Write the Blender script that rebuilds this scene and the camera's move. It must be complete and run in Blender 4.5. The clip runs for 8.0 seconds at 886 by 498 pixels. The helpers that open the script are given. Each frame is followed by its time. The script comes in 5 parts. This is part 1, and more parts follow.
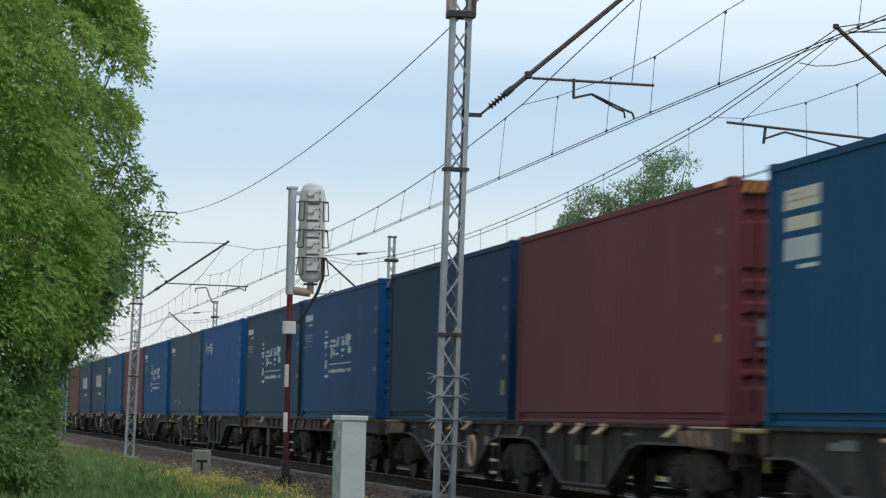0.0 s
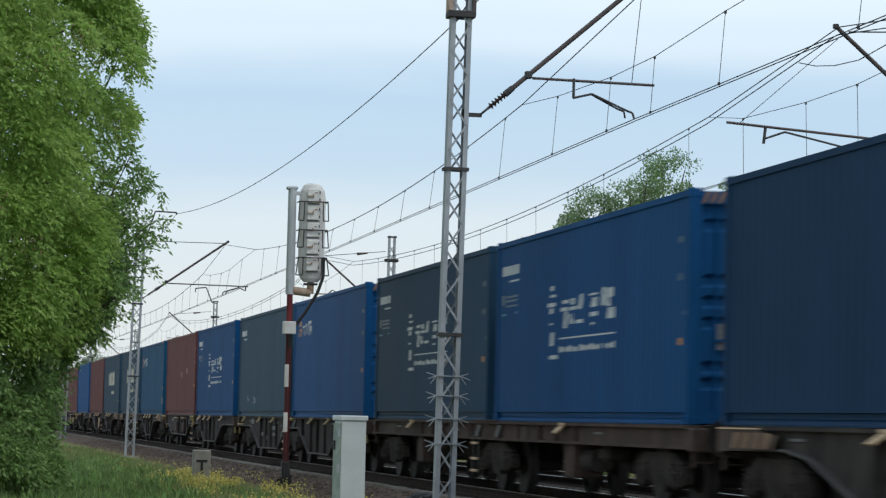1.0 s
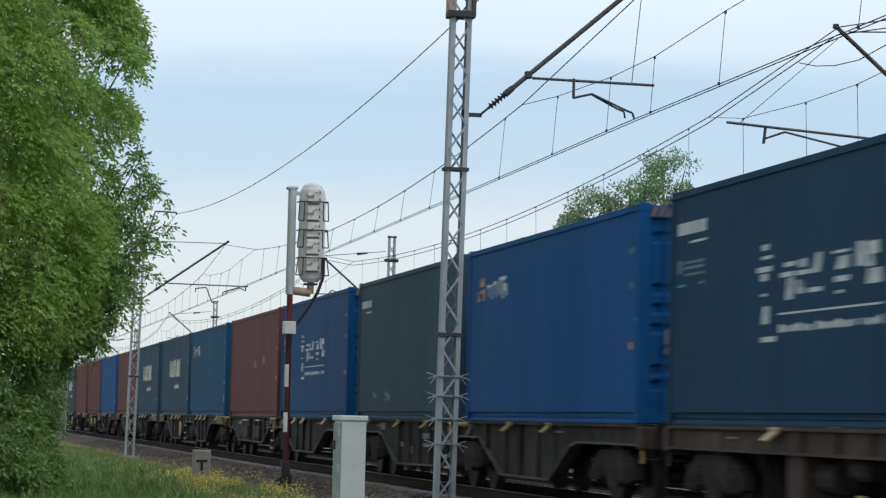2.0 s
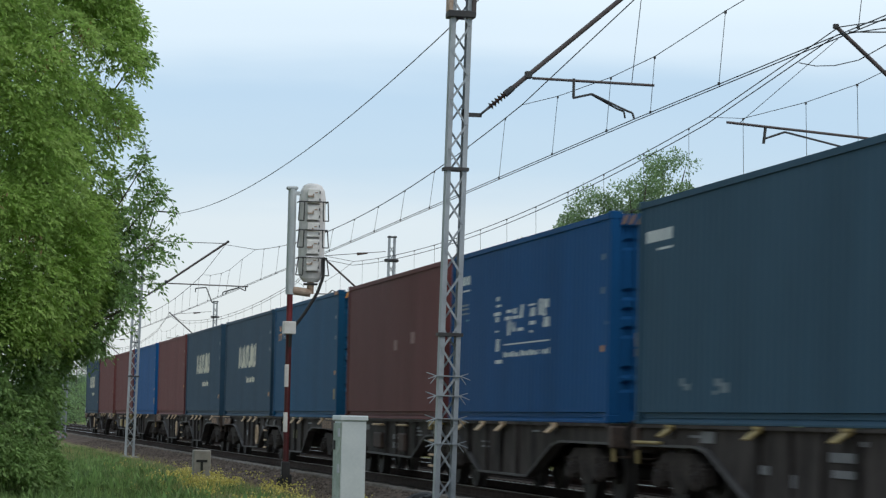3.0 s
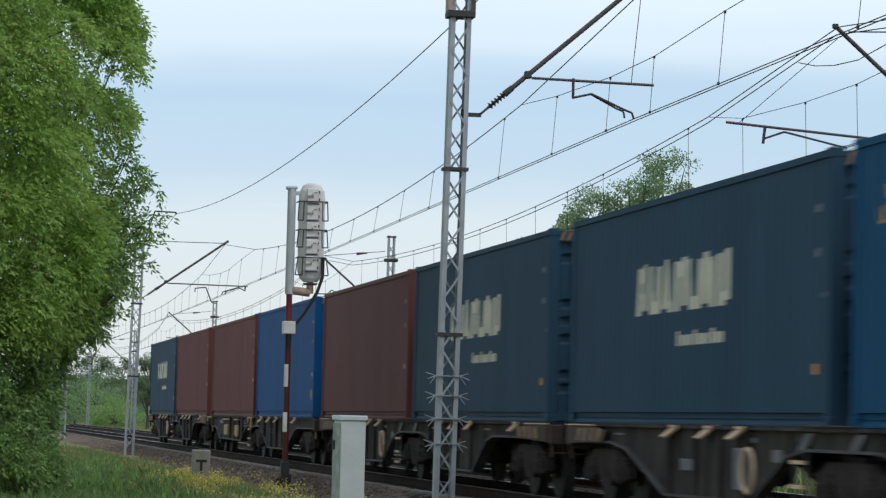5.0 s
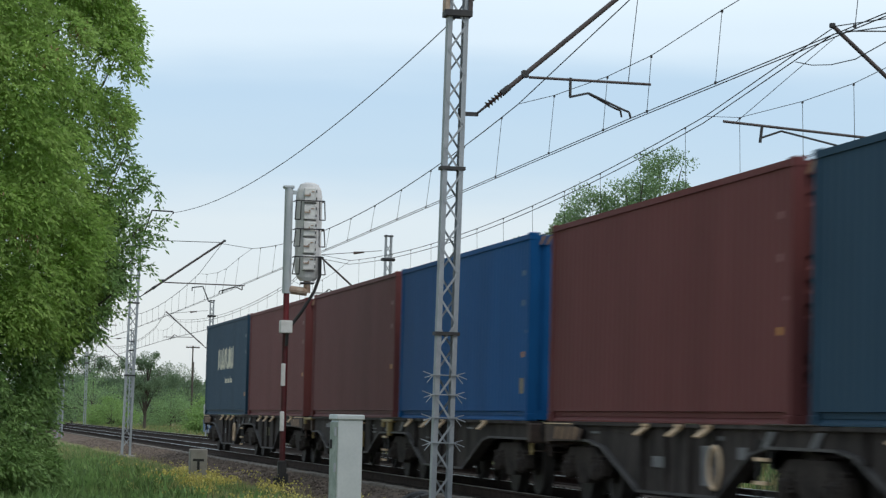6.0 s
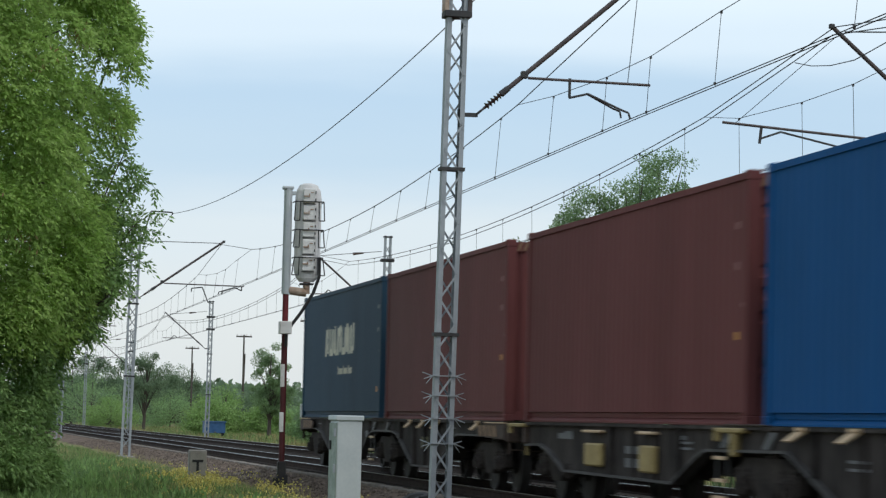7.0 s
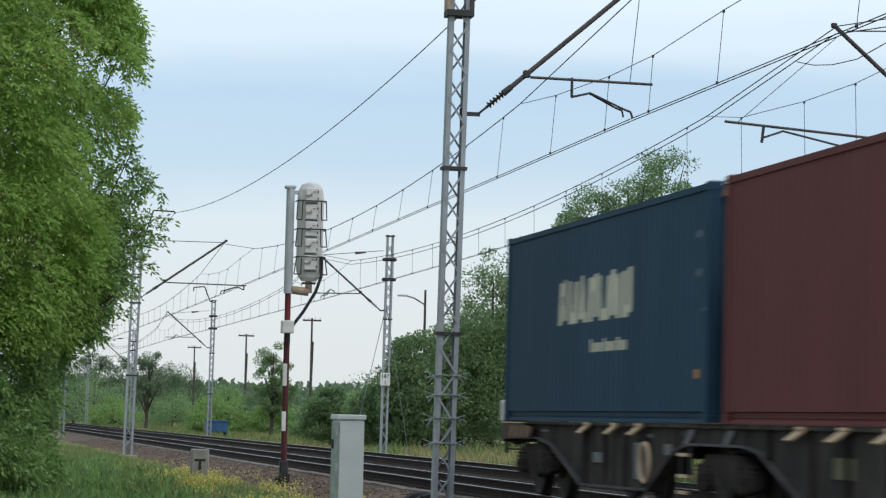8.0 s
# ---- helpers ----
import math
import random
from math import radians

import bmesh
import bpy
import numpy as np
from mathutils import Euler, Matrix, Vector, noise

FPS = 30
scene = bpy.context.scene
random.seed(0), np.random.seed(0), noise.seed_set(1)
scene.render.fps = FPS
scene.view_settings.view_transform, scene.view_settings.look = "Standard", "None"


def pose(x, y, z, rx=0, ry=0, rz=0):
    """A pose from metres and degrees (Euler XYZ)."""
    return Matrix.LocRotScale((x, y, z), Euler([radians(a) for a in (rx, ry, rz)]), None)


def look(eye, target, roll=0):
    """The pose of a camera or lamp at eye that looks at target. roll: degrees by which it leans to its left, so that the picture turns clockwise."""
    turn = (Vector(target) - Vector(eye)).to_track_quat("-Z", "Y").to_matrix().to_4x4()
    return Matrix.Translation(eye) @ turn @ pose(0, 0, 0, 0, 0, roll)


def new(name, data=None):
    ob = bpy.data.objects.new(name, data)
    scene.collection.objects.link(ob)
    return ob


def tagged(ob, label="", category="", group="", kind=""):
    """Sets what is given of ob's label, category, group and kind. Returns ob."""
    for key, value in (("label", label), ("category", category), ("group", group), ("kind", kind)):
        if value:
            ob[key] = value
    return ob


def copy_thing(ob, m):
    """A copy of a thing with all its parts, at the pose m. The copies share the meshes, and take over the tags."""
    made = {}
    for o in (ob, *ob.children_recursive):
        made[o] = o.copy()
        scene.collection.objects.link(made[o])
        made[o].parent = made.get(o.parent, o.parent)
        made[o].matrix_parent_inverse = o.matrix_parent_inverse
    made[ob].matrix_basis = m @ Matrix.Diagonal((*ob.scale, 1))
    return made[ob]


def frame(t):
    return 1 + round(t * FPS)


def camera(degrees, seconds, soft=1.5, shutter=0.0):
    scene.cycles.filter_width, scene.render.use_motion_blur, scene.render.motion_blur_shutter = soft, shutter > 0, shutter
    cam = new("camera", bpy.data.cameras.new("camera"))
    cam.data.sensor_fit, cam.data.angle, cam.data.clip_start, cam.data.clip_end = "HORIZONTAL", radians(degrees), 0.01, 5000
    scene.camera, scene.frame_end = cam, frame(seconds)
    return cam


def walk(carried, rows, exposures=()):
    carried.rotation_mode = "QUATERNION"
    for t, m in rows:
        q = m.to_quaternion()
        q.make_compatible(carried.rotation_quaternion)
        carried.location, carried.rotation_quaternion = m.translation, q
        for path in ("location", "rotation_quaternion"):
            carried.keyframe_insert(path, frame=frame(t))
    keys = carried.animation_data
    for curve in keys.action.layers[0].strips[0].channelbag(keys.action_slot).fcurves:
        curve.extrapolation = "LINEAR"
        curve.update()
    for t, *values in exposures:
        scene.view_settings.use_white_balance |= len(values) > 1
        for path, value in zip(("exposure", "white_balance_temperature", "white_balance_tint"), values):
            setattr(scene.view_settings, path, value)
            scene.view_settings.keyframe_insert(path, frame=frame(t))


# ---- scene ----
# Axes: y runs along the railway, away from the viewer; x to the right; z = 0 at the rail heads.
cam = camera(17.302, 8.0, soft=1.3, shutter=0.4)
EYE = Vector((0.0, 0.0, 1.131))


def aim(yaw, pitch, roll=1.3):
    a, b = radians(yaw), radians(pitch)
    ahead = Vector((-math.sin(a) * math.cos(b), math.cos(a) * math.cos(b), math.sin(b)))
    return look(EYE, EYE + 100 * ahead, roll)


YAW, PITCH = -9.972, 3.386
walk(cam, [
    (0.0, aim(YAW, PITCH)), (4.7, aim(YAW, PITCH)),
    (5.4, aim(YAW - 0.040, PITCH - 0.009)), (6.0, aim(YAW - 0.068, PITCH - 0.017)), (6.5, aim(YAW - 0.068, PITCH - 0.015)),
    (7.0, aim(YAW - 0.080, PITCH)), (7.5, aim(YAW - 0.083, PITCH)), (8.0, aim(YAW - 0.036, PITCH - 0.017)),
])

# ---- sky and sun ----
world = bpy.data.worlds.new("sky")
scene.world = world
world.use_nodes = True
wn, wl = world.node_tree.nodes, world.node_tree.links
wn.clear()
sky = wn.new("ShaderNodeTexSky")
sky.sky_type, sky.sun_disc = "NISHITA", False
sky.sun_elevation, sky.sun_rotation, sky.dust_density = radians(53), radians(143), 2.0
coord = wn.new("ShaderNodeTexCoord")
stretch = wn.new("ShaderNodeMapping")
stretch.inputs["Scale"].default_value = (2.2, 2.2, 14.0)
stretch.inputs["Rotation"].default_value = (0.03, 0.05, 0.0)
puffs = wn.new("ShaderNodeTexNoise")
puffs.inputs["Scale"].default_value, puffs.inputs["Detail"].default_value, puffs.inputs["Roughness"].default_value = 1.6, 5, 0.5
spread = wn.new("ShaderNodeMapRange")
spread.inputs["From Min"].default_value, spread.inputs["From Max"].default_value = 0.36, 0.64
spread.inputs["To Min"].default_value, spread.inputs["To Max"].default_value = 0.0, 1.0
veil = wn.new("ShaderNodeMix")
veil.data_type = "RGBA"
veil.inputs[6].default_value, veil.inputs[7].default_value = (0.47, 0.63, 0.775, 1), (0.77, 0.86, 0.93, 1)
split = wn.new("ShaderNodeSeparateXYZ")
drift = wn.new("ShaderNodeMath")
drift.operation = "MULTIPLY_ADD"
drift.inputs[1].default_value = 0.045
height = wn.new("ShaderNodeMath")
height.operation = "ADD"
layers = wn.new("ShaderNodeValToRGB")
layers.color_ramp.interpolation = "EASE"
tones = [(0.0, (0.71, 0.755, 0.765)), (0.13, (0.71, 0.76, 0.775)), (0.33, (0.67, 0.755, 0.815)), (0.45, (0.50, 0.65, 0.79)), (0.53, (0.47, 0.63, 0.79)), (0.64, (0.68, 0.80, 0.90)), (0.78, (0.77, 0.88, 0.95)), (1.0, (0.60, 0.73, 0.86))]
layers.color_ramp.elements[0].color = (*tones[0][1], 1)
layers.color_ramp.elements[1].color = (*tones[-1][1], 1)
for at, tone in tones[1:-1]:
    layers.color_ramp.elements.new(at).color = (*tone, 1)
steep = wn.new("ShaderNodeMapRange")
steep.inputs["From Min"].default_value, steep.inputs["From Max"].default_value = 0.0, 0.2
aloft = wn.new("ShaderNodeMapRange")
aloft.inputs["From Min"].default_value, aloft.inputs["From Max"].default_value = 0.16, 0.30
haze = wn.new("ShaderNodeMix")
haze.data_type = "RGBA"
thin = wn.new("ShaderNodeMix")
thin.data_type, thin.blend_type = "RGBA", "ADD"
thin.inputs[0].default_value = 0.02
back = wn.new("ShaderNodeBackground")
back.inputs["Strength"].default_value = 1.0
wout = wn.new("ShaderNodeOutputWorld")
wl.new(coord.outputs["Generated"], stretch.inputs["Vector"])
wl.new(stretch.outputs["Vector"], puffs.inputs["Vector"])
wl.new(puffs.outputs["Fac"], spread.inputs["Value"])
wl.new(spread.outputs["Result"], veil.inputs[0])
wl.new(coord.outputs["Generated"], split.inputs[0])
wl.new(puffs.outputs["Fac"], drift.inputs[0])
drift.inputs[2].default_value = -0.0225
wl.new(split.outputs["Z"], height.inputs[0])
wl.new(drift.outputs[0], height.inputs[1])
wl.new(height.outputs[0], steep.inputs["Value"])
wl.new(steep.outputs["Result"], layers.inputs["Fac"])
wl.new(split.outputs["Z"], aloft.inputs["Value"])
wl.new(aloft.outputs["Result"], haze.inputs[0])
wl.new(layers.outputs["Color"], haze.inputs[6])
wl.new(veil.outputs[2], haze.inputs[7])
wl.new(haze.outputs[2], thin.inputs[6])
wl.new(sky.outputs[0], thin.inputs[7])
wl.new(thin.outputs[2], back.inputs["Color"])
wl.new(back.outputs[0], wout.inputs["Surface"])

sun = new("sun", bpy.data.lights.new("sun", "SUN"))
sun.data.energy, sun.data.angle, sun.data.color = 0.95, radians(14), (1.0, 0.95, 0.86)
sun.matrix_world = look((30, -40, 66), (0, 0, 0))
scene.view_settings.exposure = 0.0


# ---- materials ----
def shader(name, a, b, rough=0.6, metal=0.0, scale=6.0, bump=0.0, fine=40.0, island=0.0, stretch_z=1.0, spec=0.4, random_tint=0.0):
    """Two tones mixed by broad and fine noise, with relief."""
    m = bpy.data.materials.new(name)
    m.use_nodes = True
    n, l = m.node_tree.nodes, m.node_tree.links
    bsdf = n["Principled BSDF"]
    tc = n.new("ShaderNodeTexCoord")
    mp = n.new("ShaderNodeMapping")
    mp.inputs["Scale"].default_value = (1, 1, stretch_z)
    big, small = n.new("ShaderNodeTexNoise"), n.new("ShaderNodeTexNoise")
    big.inputs["Scale"].default_value, big.inputs["Detail"].default_value = scale, 6
    small.inputs["Scale"].default_value, small.inputs["Detail"].default_value = fine, 3
    add = n.new("ShaderNodeMath")
    add.operation = "MULTIPLY_ADD"
    add.inputs[1].default_value, add.inputs[2].default_value = 0.45, 0.0
    sum_ = n.new("ShaderNodeMath")
    sum_.operation = "ADD"
    ramp = n.new("ShaderNodeMapRange")
    ramp.inputs["From Min"].default_value, ramp.inputs["From Max"].default_value = 0.42, 1.02
    mix = n.new("ShaderNodeMix")
    mix.data_type = "RGBA"
    mix.inputs[6].default_value, mix.inputs[7].default_value = (*a, 1), (*b, 1)
    l.new(tc.outputs["Object"], mp.inputs["Vector"])
    l.new(mp.outputs[0], big.inputs["Vector"])
    l.new(mp.outputs[0], small.inputs["Vector"])
    l.new(small.outputs["Fac"], add.inputs[0])
    l.new(big.outputs["Fac"], sum_.inputs[0])
    l.new(add.outputs[0], sum_.inputs[1])
    l.new(sum_.outputs[0], ramp.inputs["Value"])
    l.new(ramp.outputs[0], mix.inputs[0])
    colour = mix.outputs[2]
    if island or random_tint:
        hsv = n.new("ShaderNodeHueSaturation")
        val = n.new("ShaderNodeMapRange")
        amount = island or random_tint
        val.inputs["To Min"].default_value, val.inputs["To Max"].default_value = 1 - amount, 1 + amount
        if island:
            l.new(n.new("ShaderNodeNewGeometry").outputs["Random Per Island"], val.inputs["Value"])
        else:
            l.new(n.new("ShaderNodeObjectInfo").outputs["Random"], val.inputs["Value"])
        l.new(val.outputs[0], hsv.inputs["Value"])
        l.new(colour, hsv.inputs["Color"])
        colour = hsv.outputs[0]
    l.new(colour, bsdf.inputs["Base Color"])
    bsdf.inputs["Roughness"].default_value, bsdf.inputs["Metallic"].default_value = rough, metal
    bsdf.inputs["Specular IOR Level"].default_value = spec
    if bump:
        bp = n.new("ShaderNodeBump")
        bp.inputs["Strength"].default_value, bp.inputs["Distance"].default_value = bump, 0.02
        l.new(sum_.outputs[0], bp.inputs["Height"])
        l.new(bp.outputs[0], bsdf.inputs["Normal"])
    return m


def foliage(name, a, b, through_light=0.35, vary=0.35):
    m = shader(name, a, b, rough=0.55, scale=0.5, fine=3.0, island=vary, spec=0.3)
    n, l = m.node_tree.nodes, m.node_tree.links
    bsdf, out = n["Principled BSDF"], n["Material Output"]
    tr, mx = n.new("ShaderNodeBsdfTranslucent"), n.new("ShaderNodeMixShader")
    mx.inputs[0].default_value = through_light
    l.new(bsdf.inputs["Base Color"].links[0].from_socket, tr.inputs["Color"])
    l.new(bsdf.outputs[0], mx.inputs[1])
    l.new(tr.outputs[0], mx.inputs[2])
    l.new(mx.outputs[0], out.inputs["Surface"])
    return m


def paint(name, c, fade=0.18):
    """Weathered container paint: streaked by rain, a little chalky."""
    lighter = tuple(v * (1 + fade) + 0.002 for v in c)
    darker = tuple(v * (1 - fade) for v in c)
    return shader(name, darker, lighter, rough=0.55, scale=0.9, fine=9.0, stretch_z=0.22, bump=0.05, spec=0.045)


STEEL = shader("galvanised_steel", (0.27, 0.29, 0.31), (0.40, 0.42, 0.44), rough=0.55, metal=0.25, scale=3, fine=30, bump=0.1)
DARK_STEEL = shader("dark_steel", (0.035, 0.035, 0.04), (0.08, 0.075, 0.07), rough=0.6, metal=0.3, scale=4, fine=30)
TUBE = shader("weathered_tube", (0.055, 0.045, 0.045), (0.11, 0.085, 0.08), rough=0.6, metal=0.2, scale=5, fine=50)
WIRE = shader("copper_wire", (0.018, 0.02, 0.022), (0.035, 0.038, 0.04), rough=0.6, metal=0.5, scale=2)
PORCELAIN = shader("brown_porcelain", (0.035, 0.02, 0.016), (0.06, 0.03, 0.024), rough=0.25, scale=8)
WHITE = shader("white_enamel", (0.56, 0.53, 0.50), (0.80, 0.79, 0.77), rough=0.45, scale=5, fine=40, bump=0.05)
HOUSING = shader("dusty_grey_enamel", (0.52, 0.495, 0.485), (0.72, 0.70, 0.68), rough=0.5, scale=4, fine=30, bump=0.05)
GREY_POLE = shader("pale_grey_paint", (0.42, 0.45, 0.47), (0.55, 0.57, 0.58), rough=0.5, scale=4)
RED = shader("faded_red_paint", (0.10, 0.012, 0.016), (0.19, 0.024, 0.028), rough=0.55, scale=5, fine=40)
RUSTY = shader("rusty_bracket", (0.20, 0.10, 0.05), (0.50, 0.40, 0.32), rough=0.7, scale=9)
DARK_RED = shader("lower_post_red", (0.055, 0.012, 0.014), (0.11, 0.02, 0.022), rough=0.55, scale=5, fine=40)
BLACK = shader("black_iron", (0.015, 0.015, 0.017), (0.04, 0.036, 0.035), rough=0.6, scale=6)
CABINET = shader("pale_grey_cabinet", (0.46, 0.50, 0.51), (0.58, 0.61, 0.61), rough=0.5, scale=2.5, fine=25, bump=0.04)
CABINET_SIDE = shader("mossy_cabinet_steel", (0.16, 0.20, 0.16), (0.34, 0.38, 0.34), rough=0.6, scale=6)
CONCRETE = shader("old_concrete", (0.20, 0.19, 0.17), (0.36, 0.34, 0.31), rough=0.9, scale=4, fine=45, bump=0.4)
LID = shader("stained_concrete_lid", (0.13, 0.11, 0.095), (0.25, 0.215, 0.185), rough=0.9, scale=2, fine=30, bump=0.3, spec=0.1, random_tint=0.15)
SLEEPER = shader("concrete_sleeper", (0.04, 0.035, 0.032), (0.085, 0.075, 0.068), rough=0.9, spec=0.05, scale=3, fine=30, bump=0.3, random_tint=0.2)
RAIL_SIDE = shader("rusty_rail", (0.028, 0.02, 0.017), (0.06, 0.042, 0.034), rough=0.9, spec=0.08, scale=3, fine=30)
RAIL_TOP = shader("worn_rail_head", (0.5, 0.5, 0.52), (0.62, 0.62, 0.63), rough=0.28, metal=1.0, scale=3)
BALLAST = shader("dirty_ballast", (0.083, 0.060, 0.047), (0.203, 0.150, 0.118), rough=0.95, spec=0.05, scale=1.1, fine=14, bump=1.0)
BED = shader("dark_ballast", (0.026, 0.021, 0.018), (0.075, 0.06, 0.051), rough=0.95, spec=0.03, scale=1.1, fine=14, bump=1.0)
STONES = shader("ballast_stone", (0.085, 0.066, 0.054), (0.205, 0.162, 0.133), rough=0.95, spec=0.05, scale=3, fine=20, island=0.35)
EARTH = shader("meadow_soil", (0.10, 0.115, 0.05), (0.24, 0.215, 0.10), rough=0.95, spec=0.05, scale=0.12, fine=1.7, bump=0.5)
WEED = foliage("leafy_weeds", (0.115, 0.215, 0.060), (0.225, 0.335, 0.115), 0.4, 0.4)
GRASS = foliage("grass", (0.085, 0.165, 0.05), (0.21, 0.29, 0.10), 0.36, 0.5)
DRY = foliage("dry_grass", (0.24, 0.22, 0.09), (0.36, 0.32, 0.14), 0.25, 0.35)
FLOWER = foliage("yellow_flowers", (0.48, 0.41, 0.09), (0.62, 0.54, 0.18), 0.3, 0.25)
LEAF = foliage("bright_leaves", (0.25, 0.40, 0.085), (0.43, 0.58, 0.18), 0.54, 0.26)
# Darker leaf green that carries the shade below the tree's crown
LEAF_LOW_SHADED = foliage("crown_shaded_thicket_leaves", (0.155, 0.28, 0.085), (0.27, 0.40, 0.14), 0.44, 0.3)
# LEAF again for the outer boughs, with shade put into the colour
LEAF_SHADE = foliage("shaded_bough_leaves", (0.19, 0.32, 0.10), (0.29, 0.43, 0.16), 0.48, 0.28)
SEEDS = foliage("brown_seed_bunches", (0.24, 0.16, 0.07), (0.36, 0.25, 0.12), 0.35, 0.25)
# Distance haze is put into LEAF_MID and LEAF_DARK as a paler tone
LEAF_MID = foliage("mid_green_leaves", (0.215, 0.345, 0.145), (0.32, 0.45, 0.20), 0.48, 0.2)
LEAF_BIRCH = foliage("cool_green_birch_leaves", (0.165, 0.262, 0.120), (0.25, 0.352, 0.165), 0.44, 0.25)
LEAF_DARK = foliage("dark_leaves", (0.135, 0.20, 0.115), (0.20, 0.275, 0.155), 0.44, 0.2)
LEAF_FRESH = foliage("fresh_shrub_leaves", (0.21, 0.34, 0.10), (0.30, 0.43, 0.15), 0.42, 0.2)
BARK = shader("bark", (0.05, 0.04, 0.032), (0.12, 0.10, 0.08), rough=0.95, scale=6, fine=30, bump=0.8, stretch_z=0.3)
OLD_WOOD = shader("weathered_pole_wood", (0.05, 0.042, 0.036), (0.10, 0.085, 0.07), rough=0.9, scale=5, stretch_z=0.2, bump=0.4)
BLUE_BIN = shader("blue_trailer_paint", (0.03, 0.085, 0.20), (0.06, 0.14, 0.30), rough=0.5, scale=4)
RUBBER = shader("black_rubber", (0.02, 0.02, 0.02), (0.035, 0.034, 0.033), rough=0.85, scale=8)
FRAME = shader("grimy_wagon_frame", (0.007, 0.006, 0.006), (0.086, 0.071, 0.065), rough=0.75, spec=0.08, scale=2.2, fine=14, bump=0.15, stretch_z=0.4)
FRAME_RUST = shader("rusty_wagon_beam", (0.028, 0.022, 0.020), (0.10, 0.062, 0.045), rough=0.8, scale=2.5, fine=20, bump=0.2)
SILL_RUST = shader("brown_rusted_sill", (0.034, 0.024, 0.022), (0.10, 0.066, 0.054), rough=0.8, scale=2.0, fine=18, bump=0.2, spec=0.2)
BOGIE = shader("brake_dust_iron", (0.008, 0.0065, 0.006), (0.072, 0.058, 0.051), rough=0.85, spec=0.1, scale=3, fine=22, bump=0.2)
WHEEL = shader("worn_wheel_steel", (0.018, 0.015, 0.0135), (0.046, 0.038, 0.034), rough=0.7, metal=0.15, scale=5)
CREAM = shader("dirty_cream_flap", (0.48, 0.31, 0.18), (0.74, 0.55, 0.37), rough=0.7, scale=8)
YELLOW = shader("grimy_yellow", (0.22, 0.15, 0.05), (0.42, 0.31, 0.13), rough=0.6, scale=7)
ORANGE = shader("orange_marking", (0.46, 0.18, 0.03), (0.62, 0.27, 0.06), rough=0.5, scale=7)
MARK = shader("off_white_lettering", (0.46, 0.48, 0.48), (0.62, 0.63, 0.61), rough=0.5, scale=5)
MARK_CREAM = shader("cream_lettering", (0.50, 0.46, 0.34), (0.62, 0.58, 0.46), rough=0.5, scale=5)
MARK_FAINT = shader("faded_lettering", (0.085, 0.115, 0.145), (0.15, 0.185, 0.21), rough=0.5, scale=5)
MARK_TEAL = shader("teal_marking", (0.05, 0.22, 0.26), (0.08, 0.28, 0.31), rough=0.5, scale=5)
PATCH = shader("faded_pink_patch", (0.20, 0.075, 0.07), (0.25, 0.10, 0.09), rough=0.5, scale=5)
FRAME_PALE = shader("dull_grey_placard", (0.09, 0.09, 0.095), (0.19, 0.185, 0.19), rough=0.6, scale=6)
EDGE = shader("pale_flange_edge", (0.04, 0.037, 0.037), (0.115, 0.105, 0.102), rough=0.6, spec=0.15, scale=2.2, fine=16, bump=0.1)
OLIVE = shader("olive_panel", (0.07, 0.065, 0.03), (0.13, 0.12, 0.06), rough=0.7, scale=5)
STRIPE = shader("worn_warning_stripe", (0.13, 0.07, 0.04), (0.36, 0.22, 0.13), rough=0.7, scale=7)
SIGN_BLACK = shader("sign_black", (0.01, 0.01, 0.01), (0.02, 0.02, 0.02), rough=0.5)
PAINTS = {
    "blue": paint("blue_container_paint", (0.0085, 0.0655, 0.1800)),
    "royal": paint("royal_blue_container_paint", (0.0085, 0.0770, 0.2200)),
    "petrol": paint("petrol_blue_container_paint", (0.0115, 0.0725, 0.1500)),
    "navy": paint("navy_container_paint", (0.0125, 0.0415, 0.0940)),
    "slate": paint("slate_blue_container_paint", (0.0290, 0.0625, 0.0985)),
    "steel": paint("steel_blue_container_paint", (0.0200, 0.0550, 0.1010)),
    "grey": paint("grey_green_container_paint", (0.0360, 0.0760, 0.1140)),
    "brown": paint("red_brown_container_paint", (0.1420, 0.0495, 0.0480)),
    "maroon": paint("maroon_container_paint", (0.1460, 0.0455, 0.0500)),
}


# ---- mesh helpers ----
def mesh_of(bm, name, smooth=False):
    me = bpy.data.meshes.new(name)
    bm.to_mesh(me)
    bm.free()
    if smooth:
        for p in me.polygons:
            p.use_smooth = True
    return me


def part(name, src, material, parent=None, label="", m=None, smooth=False):
    """One mesh object from a bmesh or a shared mesh, with its own material slot."""
    me = src if isinstance(src, bpy.types.Mesh) else mesh_of(src, name, smooth)
    if not me.materials:
        me.materials.append(material)
    ob = new(name, me)
    ob.material_slots[0].link = "OBJECT"
    ob.material_slots[0].material = material
    if parent:
        ob.parent = parent
    if m is not None:
        ob.matrix_basis = m
    if label:
        tagged(ob, label)
    return ob


def box(bm, x0, x1, y0, y1, z0, z1, bevel=0.0):
    m = Matrix.LocRotScale(((x0 + x1) / 2, (y0 + y1) / 2, (z0 + z1) / 2), None, (abs(x1 - x0), abs(y1 - y0), abs(z1 - z0)))
    made = bmesh.ops.create_cube(bm, size=1, matrix=m)
    if bevel:
        edges = list({e for v in made["verts"] for e in v.link_edges})
        bmesh.ops.bevel(bm, geom=edges, offset=bevel, segments=1, affect="EDGES")
    return bm


def boxes(*rows, bevel=0.0):
    bm = bmesh.new()
    for r in rows:
        box(bm, *r, bevel=bevel)
    return bm


